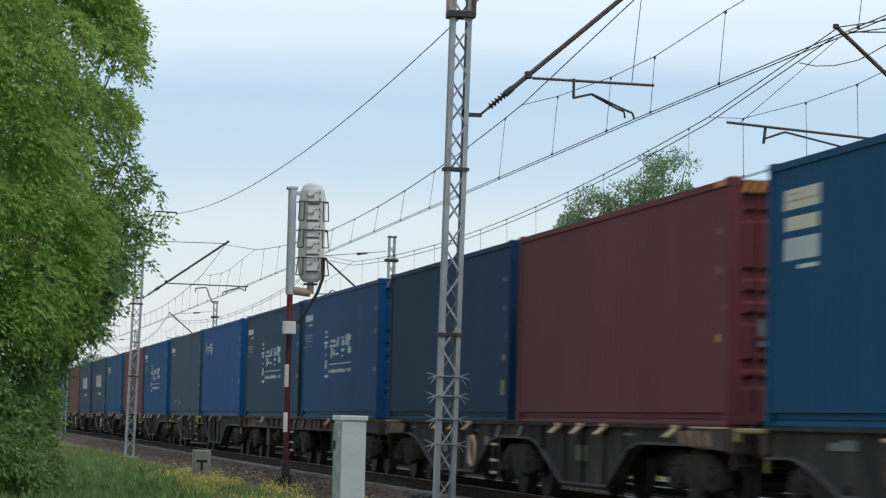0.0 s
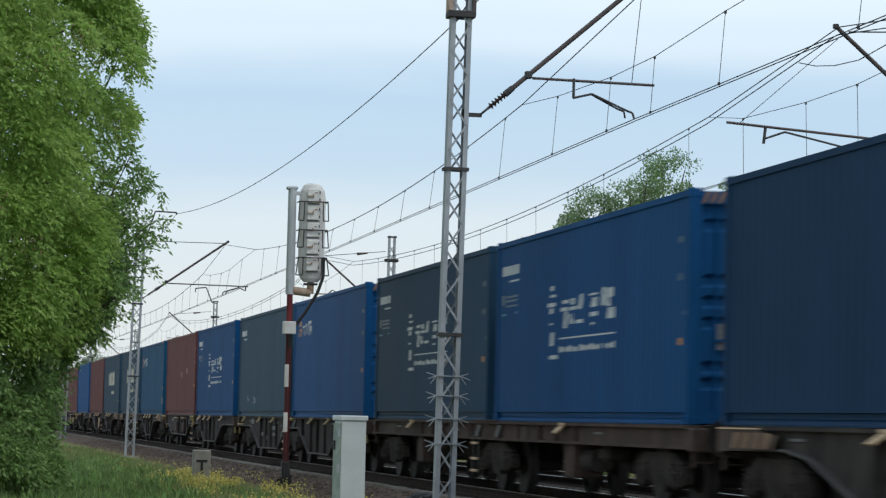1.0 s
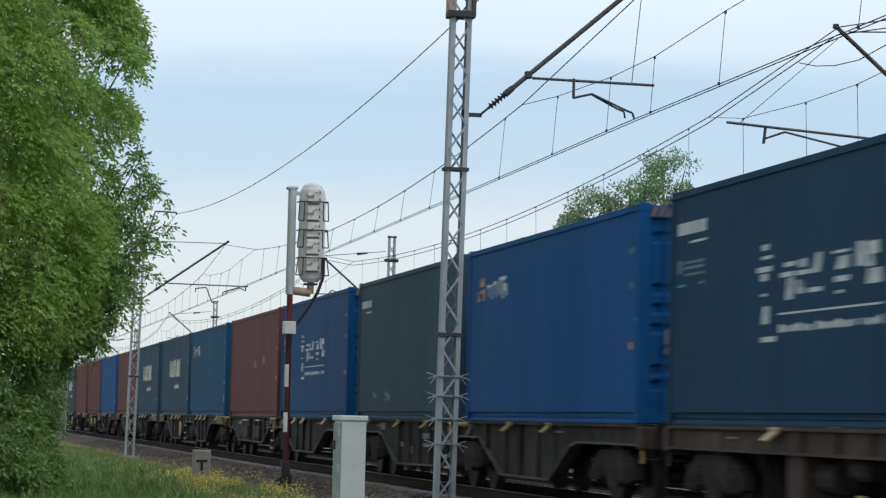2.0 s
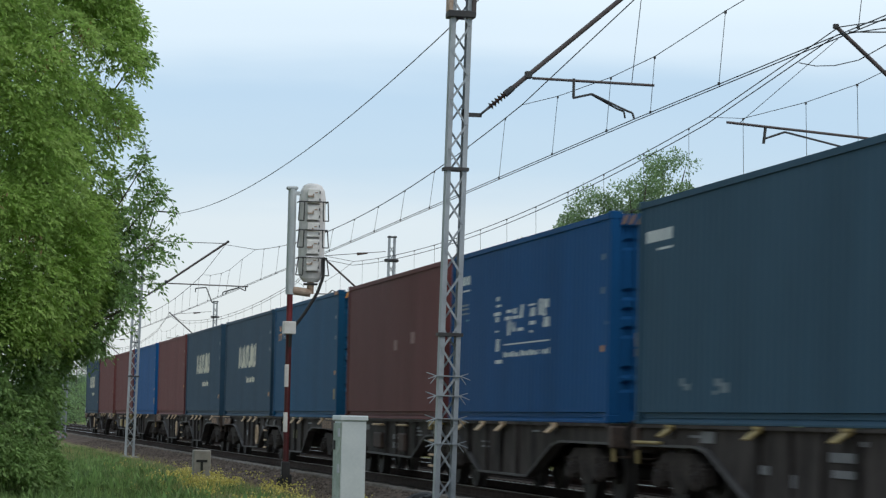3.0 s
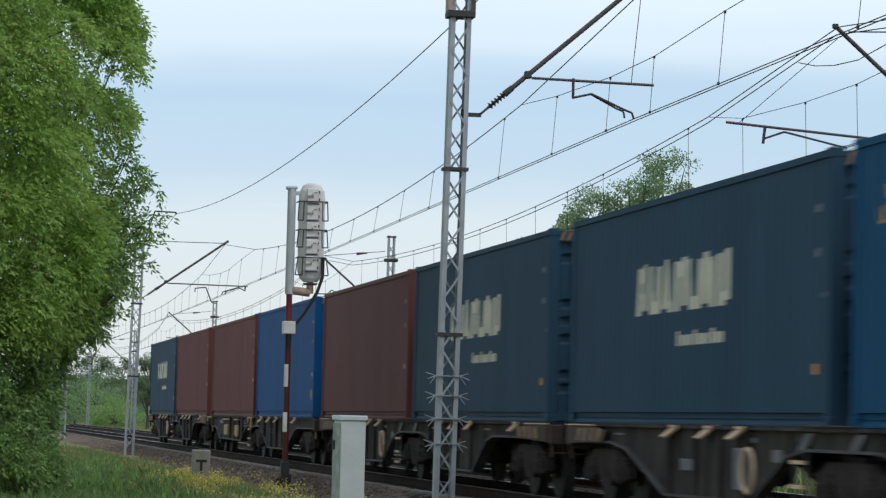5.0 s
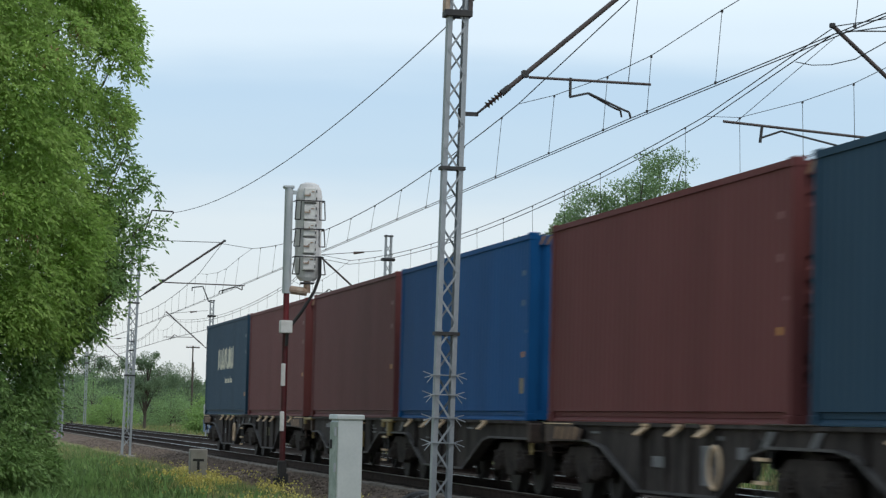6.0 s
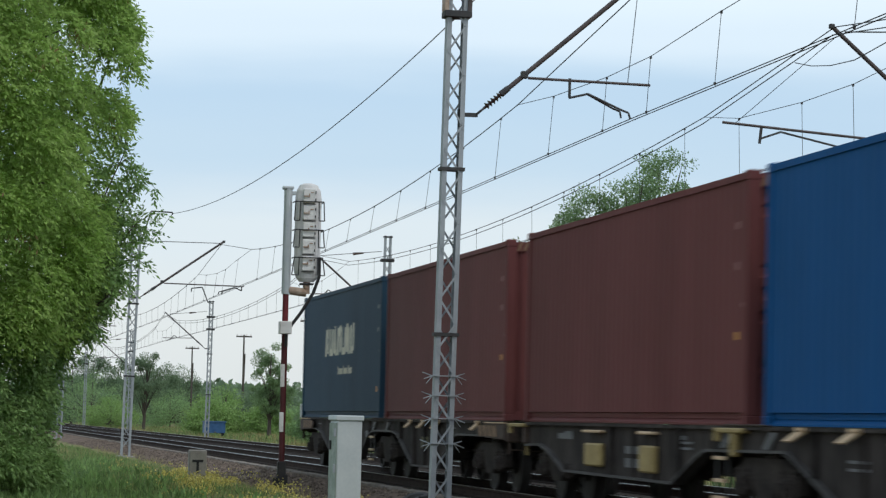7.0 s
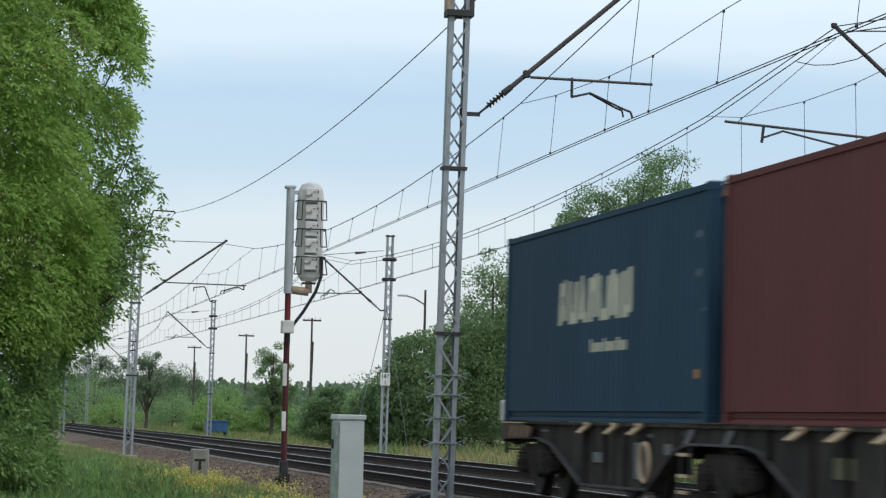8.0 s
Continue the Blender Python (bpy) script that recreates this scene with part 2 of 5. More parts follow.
def rod(bm, a, b, r, r2=None, n=8):
    """A round bar from a to b."""
    a, b = Vector(a), Vector(b)
    d = b - a
    m = Matrix.Translation((a + b) / 2) @ d.to_track_quat("Z", "Y").to_matrix().to_4x4()
    bmesh.ops.create_cone(bm, cap_ends=True, segments=n, radius1=r, radius2=r if r2 is None else r2, depth=d.length, matrix=m)
    return bm


def tube(bm, points, r, n=6):
    for a, b in zip(points, points[1:]):
        rod(bm, a, b, r, n=n)
    return bm


def bar(bm, a, b, wide, thick, side=(0, 1, 0)):
    """A flat bar from a to b, its thickness along side."""
    a, b, s = Vector(a), Vector(b), Vector(side).normalized()
    z = (b - a).normalized()
    x = z.cross(s).normalized()
    m = Matrix((x, x.cross(z) * -1, z)).transposed().to_4x4()
    m.translation = (a + b) / 2
    bmesh.ops.create_cube(bm, size=1, matrix=m @ Matrix.Diagonal((wide, thick, (b - a).length, 1)))
    return bm


def prism(outline, x0, x1):
    """An outline in (y, z) drawn out from x0 to x1."""
    bm = bmesh.new()
    f0 = [bm.verts.new((x0, y, z)) for y, z in outline]
    f1 = [bm.verts.new((x1, y, z)) for y, z in outline]
    bm.faces.new(f0)
    bm.faces.new(f1[::-1])
    k = len(outline)
    for i in range(k):
        bm.faces.new((f0[i], f1[i], f1[(i + 1) % k], f0[(i + 1) % k]))
    bmesh.ops.recalc_face_normals(bm, faces=bm.faces)
    return bm


def extrude(outline, z0, z1):
    """An outline in (x, y) drawn up from z0 to z1."""
    bm = bmesh.new()
    f0 = [bm.verts.new((x, y, z0)) for x, y in outline]
    f1 = [bm.verts.new((x, y, z1)) for x, y in outline]
    bm.faces.new(f0[::-1])
    bm.faces.new(f1)
    k = len(outline)
    for i in range(k):
        bm.faces.new((f0[i], f0[(i + 1) % k], f1[(i + 1) % k], f1[i]))
    bmesh.ops.recalc_face_normals(bm, faces=bm.faces)
    return bm


def ring(centre, ry_, rz_, r, n=20, k=6):
    """A round hoop in the plane across x."""
    bm = bmesh.new()
    rows = []
    for i in range(n):
        a = 2 * math.pi * i / n
        rows.append([bm.verts.new((centre[0] + r * math.sin(b), centre[1] + (ry_ + r * math.cos(b)) * math.cos(a), centre[2] + (rz_ + r * math.cos(b)) * math.sin(a))) for b in [2 * math.pi * j / k for j in range(k)]])
    for i in range(n):
        for j in range(k):
            bm.faces.new((rows[i][j], rows[(i + 1) % n][j], rows[(i + 1) % n][(j + 1) % k], rows[i][(j + 1) % k]))
    bmesh.ops.recalc_face_normals(bm, faces=bm.faces)
    return bm


def sheet(name, verts, faces):
    me = bpy.data.meshes.new(name)
    me.from_pydata(verts, [], faces)
    me.update()
    return me


def empty(name, x=0.0, y=0.0, z=0.0, rz=0.0, ry=0.0):
    e = new(name)
    e.matrix_basis = pose(x, y, z, 0, ry, rz)
    return e


# ---- ground and railway bed ----
TRACKS = (10.31, 14.31)
SLOPE = [(-2500, -1.2), (-60, -0.9), (-8, -0.72), (3.2, -0.62), (4.6, -0.52), (6.0, -0.34), (7.0, -0.33), (7.4, -0.36), (9, -0.6), (16, -0.6), (17.3, -0.38), (20, -0.45), (26, -0.34), (45, -0.10), (120, 0.1), (2500, 0.6)]


def ground_z(x, y):
    xs, zs = [p[0] for p in SLOPE], [p[1] for p in SLOPE]
    soft = 0.05 * noise.noise((x * 0.6, y * 0.25, 0)) + 0.02 * noise.noise((x * 2.1, y * 1.3, 4))
    return float(np.interp(x, xs, zs)) + (soft if not 7.2 < x < 17 else 0)


def build_ground():
    xs = sorted({p[0] for p in SLOPE} | {v * 0.5 for v in range(-10, 62)} | {-1000, -300, -150, -30, -20, 35, 60, 80, 180, 300, 600, 1200})
    ys = [-400, -100, -30, 0, 12] + [16 + v * 1.0 for v in range(140)] + [160, 170, 185, 200, 230, 260, 300, 360, 450, 600, 900, 1400, 2200, 3800]
    verts = [(x, y, ground_z(x, y)) for y in ys for x in xs]
    w = len(xs)
    faces = [(j * w + i, j * w + i + 1, (j + 1) * w + i + 1, (j + 1) * w + i) for j in range(len(ys) - 1) for i in range(w - 1)]
    g = part("ground", sheet("ground", verts, faces), EARTH, smooth=True)
    for p in g.data.polygons:
        p.use_smooth = True
    tagged(g, "flat meadow of green and dry grass beside the railway", "ground", kind="structure")


def build_bed():
    prof = [(6.75, -0.60), (6.9, -0.36), (7.6, -0.30), (8.25, -0.17), (8.62, -0.125), (8.95, -0.15), (9.2, -0.20), (11.4, -0.20), (12.3, -0.27), (13.2, -0.20), (15.4, -0.20), (15.9, -0.17), (16.2, -0.2), (17.0, -0.45), (17.2, -0.65)]
    ys = [-200, -20] + [10 + 0.4 * v for v in range(360)] + [160, 190, 240, 320, 450, 700, 1200, 2000]
    verts = []
    for y in ys:
        for x, z in prof:
            r = 0.022 * noise.noise((x * 4, y * 3, 1)) + 0.03 * noise.noise((x * 1.3, y * 0.7, 7)) if -0.55 < z else 0
            verts.append((x + r, y, z + r))
    w = len(prof)
    faces = [(j * w + i, j * w + i + 1, (j + 1) * w + i + 1, (j + 1) * w + i) for j in range(len(ys) - 1) for i in range(w - 1)]
    cut = 4
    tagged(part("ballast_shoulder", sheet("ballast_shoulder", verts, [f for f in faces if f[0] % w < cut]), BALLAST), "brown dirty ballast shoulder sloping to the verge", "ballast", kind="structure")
    tagged(part("ballast_bed", sheet("ballast_bed", verts, [f for f in faces if f[0] % w >= cut]), BED), "dark ballast bed under both tracks", "ballast", kind="structure")
    # loose stones on the shoulder
    rng = np.random.default_rng(3)
    n = 13000
    u = rng.random(n) ** 1.5
    py = 24 + u * 120
    px = rng.uniform(6.5, 8.95, n)
    verts, faces = [], []
    base = np.array([(1, 0, 0), (0, 1, 0), (-1, 0, 0), (0, -1, 0), (0, 0, 1), (0, 0, -1)], float)
    tri = [(0, 1, 4), (1, 2, 4), (2, 3, 4), (3, 0, 4), (1, 0, 5), (2, 1, 5), (3, 2, 5), (0, 3, 5)]
    px_z = np.interp(px, [p[0] for p in prof], [p[1] for p in prof])
    for i in range(n):
        s = rng.uniform(0.018, 0.042)
        c, sn = math.cos(i * 1.7), math.sin(i * 1.7)
        b = base * rng.uniform(0.6, 1.3, (6, 3)) * s
        k = len(verts)
        for x, y, z in b:
            verts.append((px[i] + x * c - y * sn, py[i] + x * sn + y * c, px_z[i] + 0.008 + z * 0.8))
        faces += [tuple(k + q for q in f) for f in tri]
    tagged(part("loose_stones", sheet("loose_stones", verts, faces), STONES), "loose brown grey ballast stones on the shoulder", "stones", kind="stuff")


def build_trough():
    t = empty("cable_trough", 8.58, 0, -0.115)
    tagged(t, "line of weathered concrete cable trough lids beside the track", "cable trough", kind="structure")
    lid = mesh_of(boxes((-0.10, 0.10, -0.485, 0.485, -0.10, 0.025), bevel=0.012), "lid")
    rng = random.Random(6)
    for k in range(170):
        part("lid", lid, LID, t, m=pose(rng.uniform(-0.012, 0.012), 30 + k, rng.uniform(-0.012, 0.008), rng.uniform(-0.5, 0.5), 0, rng.uniform(-0.4, 0.4)))


def rail_mesh():
    prof = [(-0.075, -0.172), (0.075, -0.172), (0.075, -0.160), (0.012, -0.138), (0.009, -0.05), (0.036, -0.036), (0.036, -0.004), (-0.036, -0.004), (-0.036, -0.036), (-0.009, -0.05), (-0.012, -0.138), (-0.075, -0.160)]
    y0, y1, k = -150.0, 1500.0, len(prof)
    verts = [(x, y, z) for y in (y0, y1) for x, z in prof]
    faces = [(i, i + k, (i + 1) % k + k, (i + 1) % k) for i in range(k)] + [tuple(range(k)), tuple(range(2 * k - 1, k - 1, -1))]
    return sheet("rail", verts, faces)


def build_tracks():
    rail = rail_mesh()
    head = mesh_of(boxes((-0.030, 0.030, -150, 1500, -0.006, 0.0)), "running_surface")
    slab = mesh_of(prism([(-0.14, -0.38), (0.14, -0.38), (0.11, -0.175), (-0.11, -0.175)], -1.3, 1.3), "sleeper")
    for cx in TRACKS:
        t = empty("railway_track", cx, 0, 0)
        tagged(t, "straight railway track of rusty rails on concrete sleepers", "railway track", "railway tracks", "structure")
        for side in (-0.753, 0.753):
            r = part("rail", rail, RAIL_SIDE, t, m=pose(side, 0, 0))
            part("running_surface", head, RAIL_TOP, r, "shiny worn rail head")
        for i in range(300):
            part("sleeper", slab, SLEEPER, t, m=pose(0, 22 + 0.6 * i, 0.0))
        rest = bmesh.new()
        for i in range(300):
            box(rest, -1.3, 1.3, 202 + 0.6 * i - 0.13, 202 + 0.6 * i + 0.13, -0.38, -0.175)
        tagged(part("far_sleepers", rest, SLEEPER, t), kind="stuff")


# ---- masts and overhead line ----
def lattice_mast(x, y, z, top, lean=0.0, wide=0.31, label="", head=False, guard=False, rz=0.0):
    """Two channel legs laced by flat bars on both faces."""
    t = empty("catenary_mast", x, y, z, rz, lean)
    tagged(t, label or "grey lattice steel mast carrying the overhead line", "mast", "overhead line masts")
    h, w = top - z, wide / 2
    leg = mesh_of(extrude([(0.035, -0.1), (0.035, 0.1), (-0.035, 0.1), (-0.035, 0.092), (0.027, 0.092), (0.027, -0.092), (-0.035, -0.092), (-0.035, -0.1)], 0, h), "leg")
    part("leg", leg, STEEL, t, m=pose(w - 0.035, 0, 0))
    part("leg", leg, STEEL, t, m=pose(-w + 0.035, 0, 0, 0, 0, 180))
    step = 0.37
    span = wide - 0.06
    lace = bar(bmesh.new(), (-span / 2, 0, 0), (span / 2, 0, step), 0.03, 0.008)
    lace = mesh_of(lace, "lacing_bar")
    n = int((h - 0.32) / step)
    for face in (0, 1):
        for i in range(n):
            flip = (i + face) % 2
            part("lacing_bar", lace, STEEL, t, m=pose(0, -0.106 if face == 0 else 0.106, 0.3 + i * step, 0, 0, 180 * flip))
    for zz in (0.02, 2.73, 5.19, h - 0.05):
        if zz < h and (not head or zz < 5.5):
            part("tie_plate", boxes((-w - 0.03, w + 0.03, -0.125, 0.125, zz - 0.02, zz + 0.03)), DARK_STEEL, t)
    part("footing", boxes((-0.32, 0.32, -0.3, 0.3, -0.45, 0.05), bevel=0.03), CONCRETE, t)
    if head:
        part("collar", boxes((-w - 0.05, w + 0.05, -0.16, 0.16, head - z - 0.06, head - z + 0.04), bevel=0.01), DARK_STEEL, t)
        for sx in (-1, 1):
            part("head_panel", boxes((sx * (w + 0.02) - 0.03, sx * (w + 0.02) + 0.03, -0.14, 0.14, head - z + 0.04, head - z + 0.75)), RUSTY if sx < 0 else TUBE, t)
    if guard:
        spike = mesh_of(rod(bmesh.new(), (0, 0, 0), (0.13, 0, -0.08), 0.009, 0.006, 5), "spike")
        for zz in (1.12, 1.49, 1.83, 2.12):
            part("guard_ring", boxes((-w - 0.03, w + 0.03, -0.13, 0.13, zz - 0.007, zz + 0.007)), STEEL, t)
            for sx in (0, 180):
                for dy, tilt in ((-0.1, -12), (-0.03, 20), (0.06, -50)):
                    part("spike", spike, STEEL, t, m=pose((w + 0.02) * (1 if sx == 0 else -1), dy, zz, 0, tilt, sx))
    return t


def cantilever(x0, z0, clamp, tip, contact, y, joint_f=0.36, label="", side=1, reach=True, push=0.0):
    """A raking tube from the mast with insulator, registration tube and steady arm. All in the plane y."""
    t = empty("catenary_cantilever", x0, y, z0)
    tagged(t, label or "dark raking tube cantilever with insulator and steady arm", "cantilever", "catenary cantilevers")
    d = Vector((tip[0] - x0, 0, tip[1] - z0))
    run = d.normalized()
    fit = boxes((-0.27 * side, 0.03 * side, -0.025, 0.025, -0.03, 0.03), (-0.27 * side, -0.20 * side, -0.05, 0.05, -0.08, 0.08))
    part("hinge", fit, DARK_STEEL, t)
    part("link", ring((0, 0, 0), 0.055, 0.075, 0.018, 14, 6), DARK_STEEL, t, m=Matrix.Translation(run * 0.09) @ run.to_track_quat("Z", "X").to_matrix().to_4x4())
    ins = bmesh.new()
    rod(ins, run * 0.16, run * 0.52, 0.022)
    for k in range(5):
        rod(ins, run * (0.22 + k * 0.06), run * (0.245 + k * 0.06), 0.06, 0.03, 10)
    part("insulator", ins, PORCELAIN, t, "ribbed brown porcelain insulator")
    part("sleeve", rod(bmesh.new(), run * 0.50, run * 0.66, 0.052, 0.045, n=10), DARK_STEEL, t)
    part("strut", rod(bmesh.new(), run * 0.62, d, 0.037, n=10), TUBE, t)
    c = Vector((clamp[0] - x0, 0, clamp[1] - z0))
    part("clamp", boxes((c.x - 0.05, c.x + 0.05, -0.06, 0.06, c.z - 0.06, c.z + 0.05), bevel=0.01), DARK_STEEL, t)
    if reach:
        end = Vector(((push or contact[0] + 0.3 * side) - x0, 0, c.z - 0.08))
        part("registration_tube", rod(bmesh.new(), c + Vector((0.06 * side, 0, -0.05)), end, 0.021), TUBE, t)
        j = c.lerp(end, 0.97 if push else joint_f)
        drop = Vector((j.x, 0, contact[1] - z0 + (0.17 if push else 0.30)))
        part("drop_bracket", rod(bmesh.new(), j, drop, 0.022), DARK_STEEL, t)
        wire = Vector((contact[0] - x0, 0, contact[1] - z0))
        arm, arm_2 = bmesh.new(), bmesh.new()
        knee = drop.lerp(wire, 0.30) + Vector((0, 0, 0.16))
        turn = -side if push else side
        tube(arm_2, [drop + Vector((0, 0.05, 0)), knee + Vector((0, 0.05, 0)), wire + Vector((-0.26 * turn, 0.05, 0.17)), wire + Vector((-0.15 * turn, 0.05, 0.13)), wire + Vector((-0.13 * turn, 0.05, 0.03))], 0.015)
        tube(arm, [drop, knee, wire + Vector((-0.12 * turn, 0, 0.14)), wire + Vector((-0.03 * turn, 0, 0.11)), wire + Vector((0, 0, 0.02))], 0.017)
        part("steady_arm", arm, DARK_STEEL, t)
        part("steady_arm", arm_2, DARK_STEEL, t)
    part("top_clamp", boxes((d.x - 0.045, d.x + 0.045, -0.04, 0.04, d.z - 0.04, d.z + 0.04), bevel=0.012), DARK_STEEL, t)
    return t


def wire_curve(name, points, r, parent):
    cu = bpy.data.curves.new(name, "CURVE")
    cu.dimensions, cu.bevel_depth, cu.bevel_resolution = "3D", r, 1
    sp = cu.splines.new("POLY")
    sp.points.add(len(points) - 1)
    for p, q in zip(sp.points, points):
        p.co = (*q, 1)
    cu.materials.append(WIRE)
    ob = new(name, cu)
    ob.parent = parent
    return ob


def sagging(a, b, sag, n=24):
    a, b = Vector(a), Vector(b)
    return [a.lerp(b, i / n) - Vector((0, 0, 4 * sag * (i / n) * (1 - i / n))) for i in range(n + 1)]


def overhead_line(name, messenger, contact, drops, sags, label, twin=False, reach=8.6, dip=0.0):
    """Span after span: a messenger that falls straight from each support to its stitch clamps and sags between them,
    two contact wires, droppers, and a stitch wire under each support."""
    t = empty(name)
    tagged(t, label, "overhead line", "overhead lines")
    clamp_mesh = mesh_of(boxes((-0.013, 0.013, -0.022, 0.022, 0.0, 0.04)), "dropper_clamp")

    def hang(top, low):
        wire_curve("dropper", [top, low], 0.0048, t)
        for q, dz in ((low, 0.0), (top, -0.035)):
            part("dropper_clamp", clamp_mesh, DARK_STEEL, t, m=pose(q.x, q.y, q.z + dz))

    def clamp_at(k, to):
        m, nb = Vector(messenger[k]), Vector(messenger[to])
        q = m.lerp(nb, reach / (nb - m).length)
        q.z = m.z - drops[k]
        return q

    for k in range(len(messenger) - 1):
        ma, mb, ca, cb = Vector(messenger[k]), Vector(messenger[k + 1]), Vector(contact[k]), Vector(contact[k + 1])
        qa, qb = clamp_at(k, k + 1), clamp_at(k + 1, k)
        run = sagging(qa, qb, sags[k])
        for off in ((0, -0.13) if twin else (0,)):
            wire_curve("messenger_wire", [p + Vector((off * 0.25, 0, off)) for p in [ma, *run, mb]], 0.0095, t)
        for dx in (-0.04, 0.04):
            wire_curve("contact_wire", [ca + Vector((dx, 0, 0)), ca.lerp(cb, 0.5) + Vector((dx, 0, -0.03)), cb + Vector((dx, 0, 0))], 0.0072, t)
        count = int((qb - qa).length / 3.45)
        for i in range(count):
            u = (i + 0.4) / count
            top = qa.lerp(qb, u) - Vector((0, 0, 4 * sags[k] * u * (1 - u)))
            f = (top.y - ca.y) / (cb.y - ca.y)
            hang(top, ca.lerp(cb, f) - Vector((0, 0, 0.12 * f * (1 - f))))
    for k in range(1, len(messenger) - 1):
        m, c = Vector(messenger[k]), Vector(contact[k])
        qa, qb = clamp_at(k, k - 1), clamp_at(k, k + 1)
        path = [qa]
        for dy, low in ((-4.8, 0.11), (-1.0, 0.27), (1.75, 0.27), (5.6, 0.16)):
            q = qa.lerp(qb, (dy + reach) / (2 * reach)) - Vector((0, 0, low + dip))
            path.append(q)
            nb = Vector(contact[k + (1 if dy > 0 else -1)])
            hang(q, c.lerp(nb, abs(dy) / abs(nb.y - c.y)))
        wire_curve("stitch_wire", path + [qb], 0.006, t)
    return t


def build_line():
    # masts beside the near track
    lattice_mast(7.565, 42.5, -0.32, 8.35, 0.75, head=7.2, guard=True, label="grey lattice mast with spiked anti-climb guards")
    lattice_mast(6.80, 99, -0.32, 7.5, 1.3, wide=0.33, label="grey lattice mast half hidden by tree branches")
    lattice_mast(7.5, 163, -0.32, 8.2, 1.0, label="slim grey lattice mast far down the line")
    lattice_mast(7.6, -26, -0.32, 8.2)
    hang = part("hanger_rod", rod(bmesh.new(), (10.44, 42.5, 7.72), (10.30, 42.5, 6.27), 0.006), WIRE, label="thin hanger between strut tip and registration tube")
    tagged(hang, category="hanger")
    # masts beside the far track
    for y, top in ((45, 8.2), (108, 8.05), (176, 8.1), (244, 8.1), (312, 8.1)):
        m = lattice_mast(16.95, y, -0.32, top, 0.6, wide=0.27, label="grey lattice mast of the far track with dark insulator bands")
        for zz in (7.1, 6.35):
            part("band", boxes((-0.26, 0.26, -0.14, 0.14, zz + 0.28, zz + 0.40), bevel=0.03), BLACK, m)
    # cantilevers
    cantilever(7.98, 5.70, (8.71, 6.34), (10.46, 7.85), (10.35, 5.72), 42.5)
    cantilever(7.12, 5.08, (7.88, 5.65), (9.95, 7.08), (9.80, 5.25), 99, push=10.68)
    cantilever(7.75, 5.4, (8.7, 6.1), (10.3, 7.3), (10.2, 5.6), 163)
    cantilever(7.8, 5.68, (8.7, 6.34), (10.3, 7.6), (10.3, 5.7), -26)
    for y in (45, 108, 176, 244, 312):
        up = 0.35 if y == 45 else 0.0
        cantilever(16.72, 5.2 + up, (15.95, 5.86 + up), (14.28, 7.30 + up), (14.45, 5.57), y, 0.55, side=-1, reach=y != 45, label="dark raking cantilever of the far track")
        b = part("stay_wire", rod(bmesh.new(), (14.5, y, 7.22 + up), (16.8, y, 7.45 + up * 0.6), 0.012), DARK_STEEL, label="thin horizontal stay with an insulator")
        part("insulator", rod(bmesh.new(), (15.72, y, 7.325 + up * 0.8), (16.12, y, 7.37 + up * 0.75), 0.055, 0.03, 8), PORCELAIN, b, "dark porcelain insulator")
        tagged(b, category="stay", group="cantilever stays")
    top = part("bracket", tube(bmesh.new(), [(17.1, 176, 7.95), (16.82, 176, 8.0), (16.45, 176, 8.9), (15.8, 176, 8.82), (15.8, 176, 8.6)], 0.035), DARK_STEEL, label="bent dark tube bracket on the far mast top")
    tagged(top, category="bracket", group="feeder brackets")
    reg = empty("registration_arm", 14.0, 45, 6.0)
    tagged(reg, "dark tube registration arm reaching over the far track", "registration arm")
    part("tube", rod(bmesh.new(), (-1.52, 0, 0.02), (2.7, 0, -0.28), 0.022), TUBE, reg)
    part("drop", rod(bmesh.new(), (-0.87, 0, -0.02), (-0.90, 0, -0.30), 0.025), DARK_STEEL, reg)
    part("arm", tube(bmesh.new(), [(-0.88, 0, -0.22), (-0.55, 0, -0.10), (0.5, 0, -0.32)], 0.017), DARK_STEEL, reg)
    wire_curve("hanger", [(-1.30, 0, 0.02), (0.32, 0, 1.45)], 0.006, reg)
    wire_curve("jumper", [(0.34, 2.2, 1.32), (0.35, 1.3, 1.16), (0.36, 0.3, 1.05), (0.38, -0.9, 1.0), (0.4, -2.4, 1.1)], 0.0085, reg)
    overhead_line("near_overhead_line", [(10.3, -26, 7.6), (10.45, 42.5, 7.68), (9.87, 99, 6.98), (10.1, 163, 7.0), (9.9, 231, 7.2), (10.2, 299, 7.2)],
                  [(10.2, -26, 5.75), (10.35, 42.5, 5.72), (9.80, 99, 5.24), (10.2, 163, 5.35), (9.9, 231, 5.45), (10.2, 299, 5.5)], [0.8, 0.84, 0.63, 0.7, 0.7, 0.7], [0.56, 0.58, 0.5, 0.6, 0.6],
                  "thin overhead contact wires hung from a sagging messenger wire")
    overhead_line("far_overhead_line", [(14.2, -20, 7.6), (14.33, 45, 7.64), (14.45, 108, 7.22), (14.25, 176, 7.3), (14.45, 244, 7.3), (14.2, 312, 7.3)],
                  [(14.2, -20, 5.65), (14.36, 45, 5.66), (14.45, 108, 5.53), (14.25, 176, 5.6), (14.45, 244, 5.6), (14.2, 312, 5.6)], [0.7, 0.67, 0.62, 0.7, 0.7, 0.7], [0.55, 0.53, 0.5, 0.55, 0.55],
                  "thin overhead wires with twin messengers above the far track", twin=True, reach=8.0, dip=0.10)
    feed = empty("feeder_line")
    tagged(feed, "single dark feeder wire swinging between mast tops", "power line")
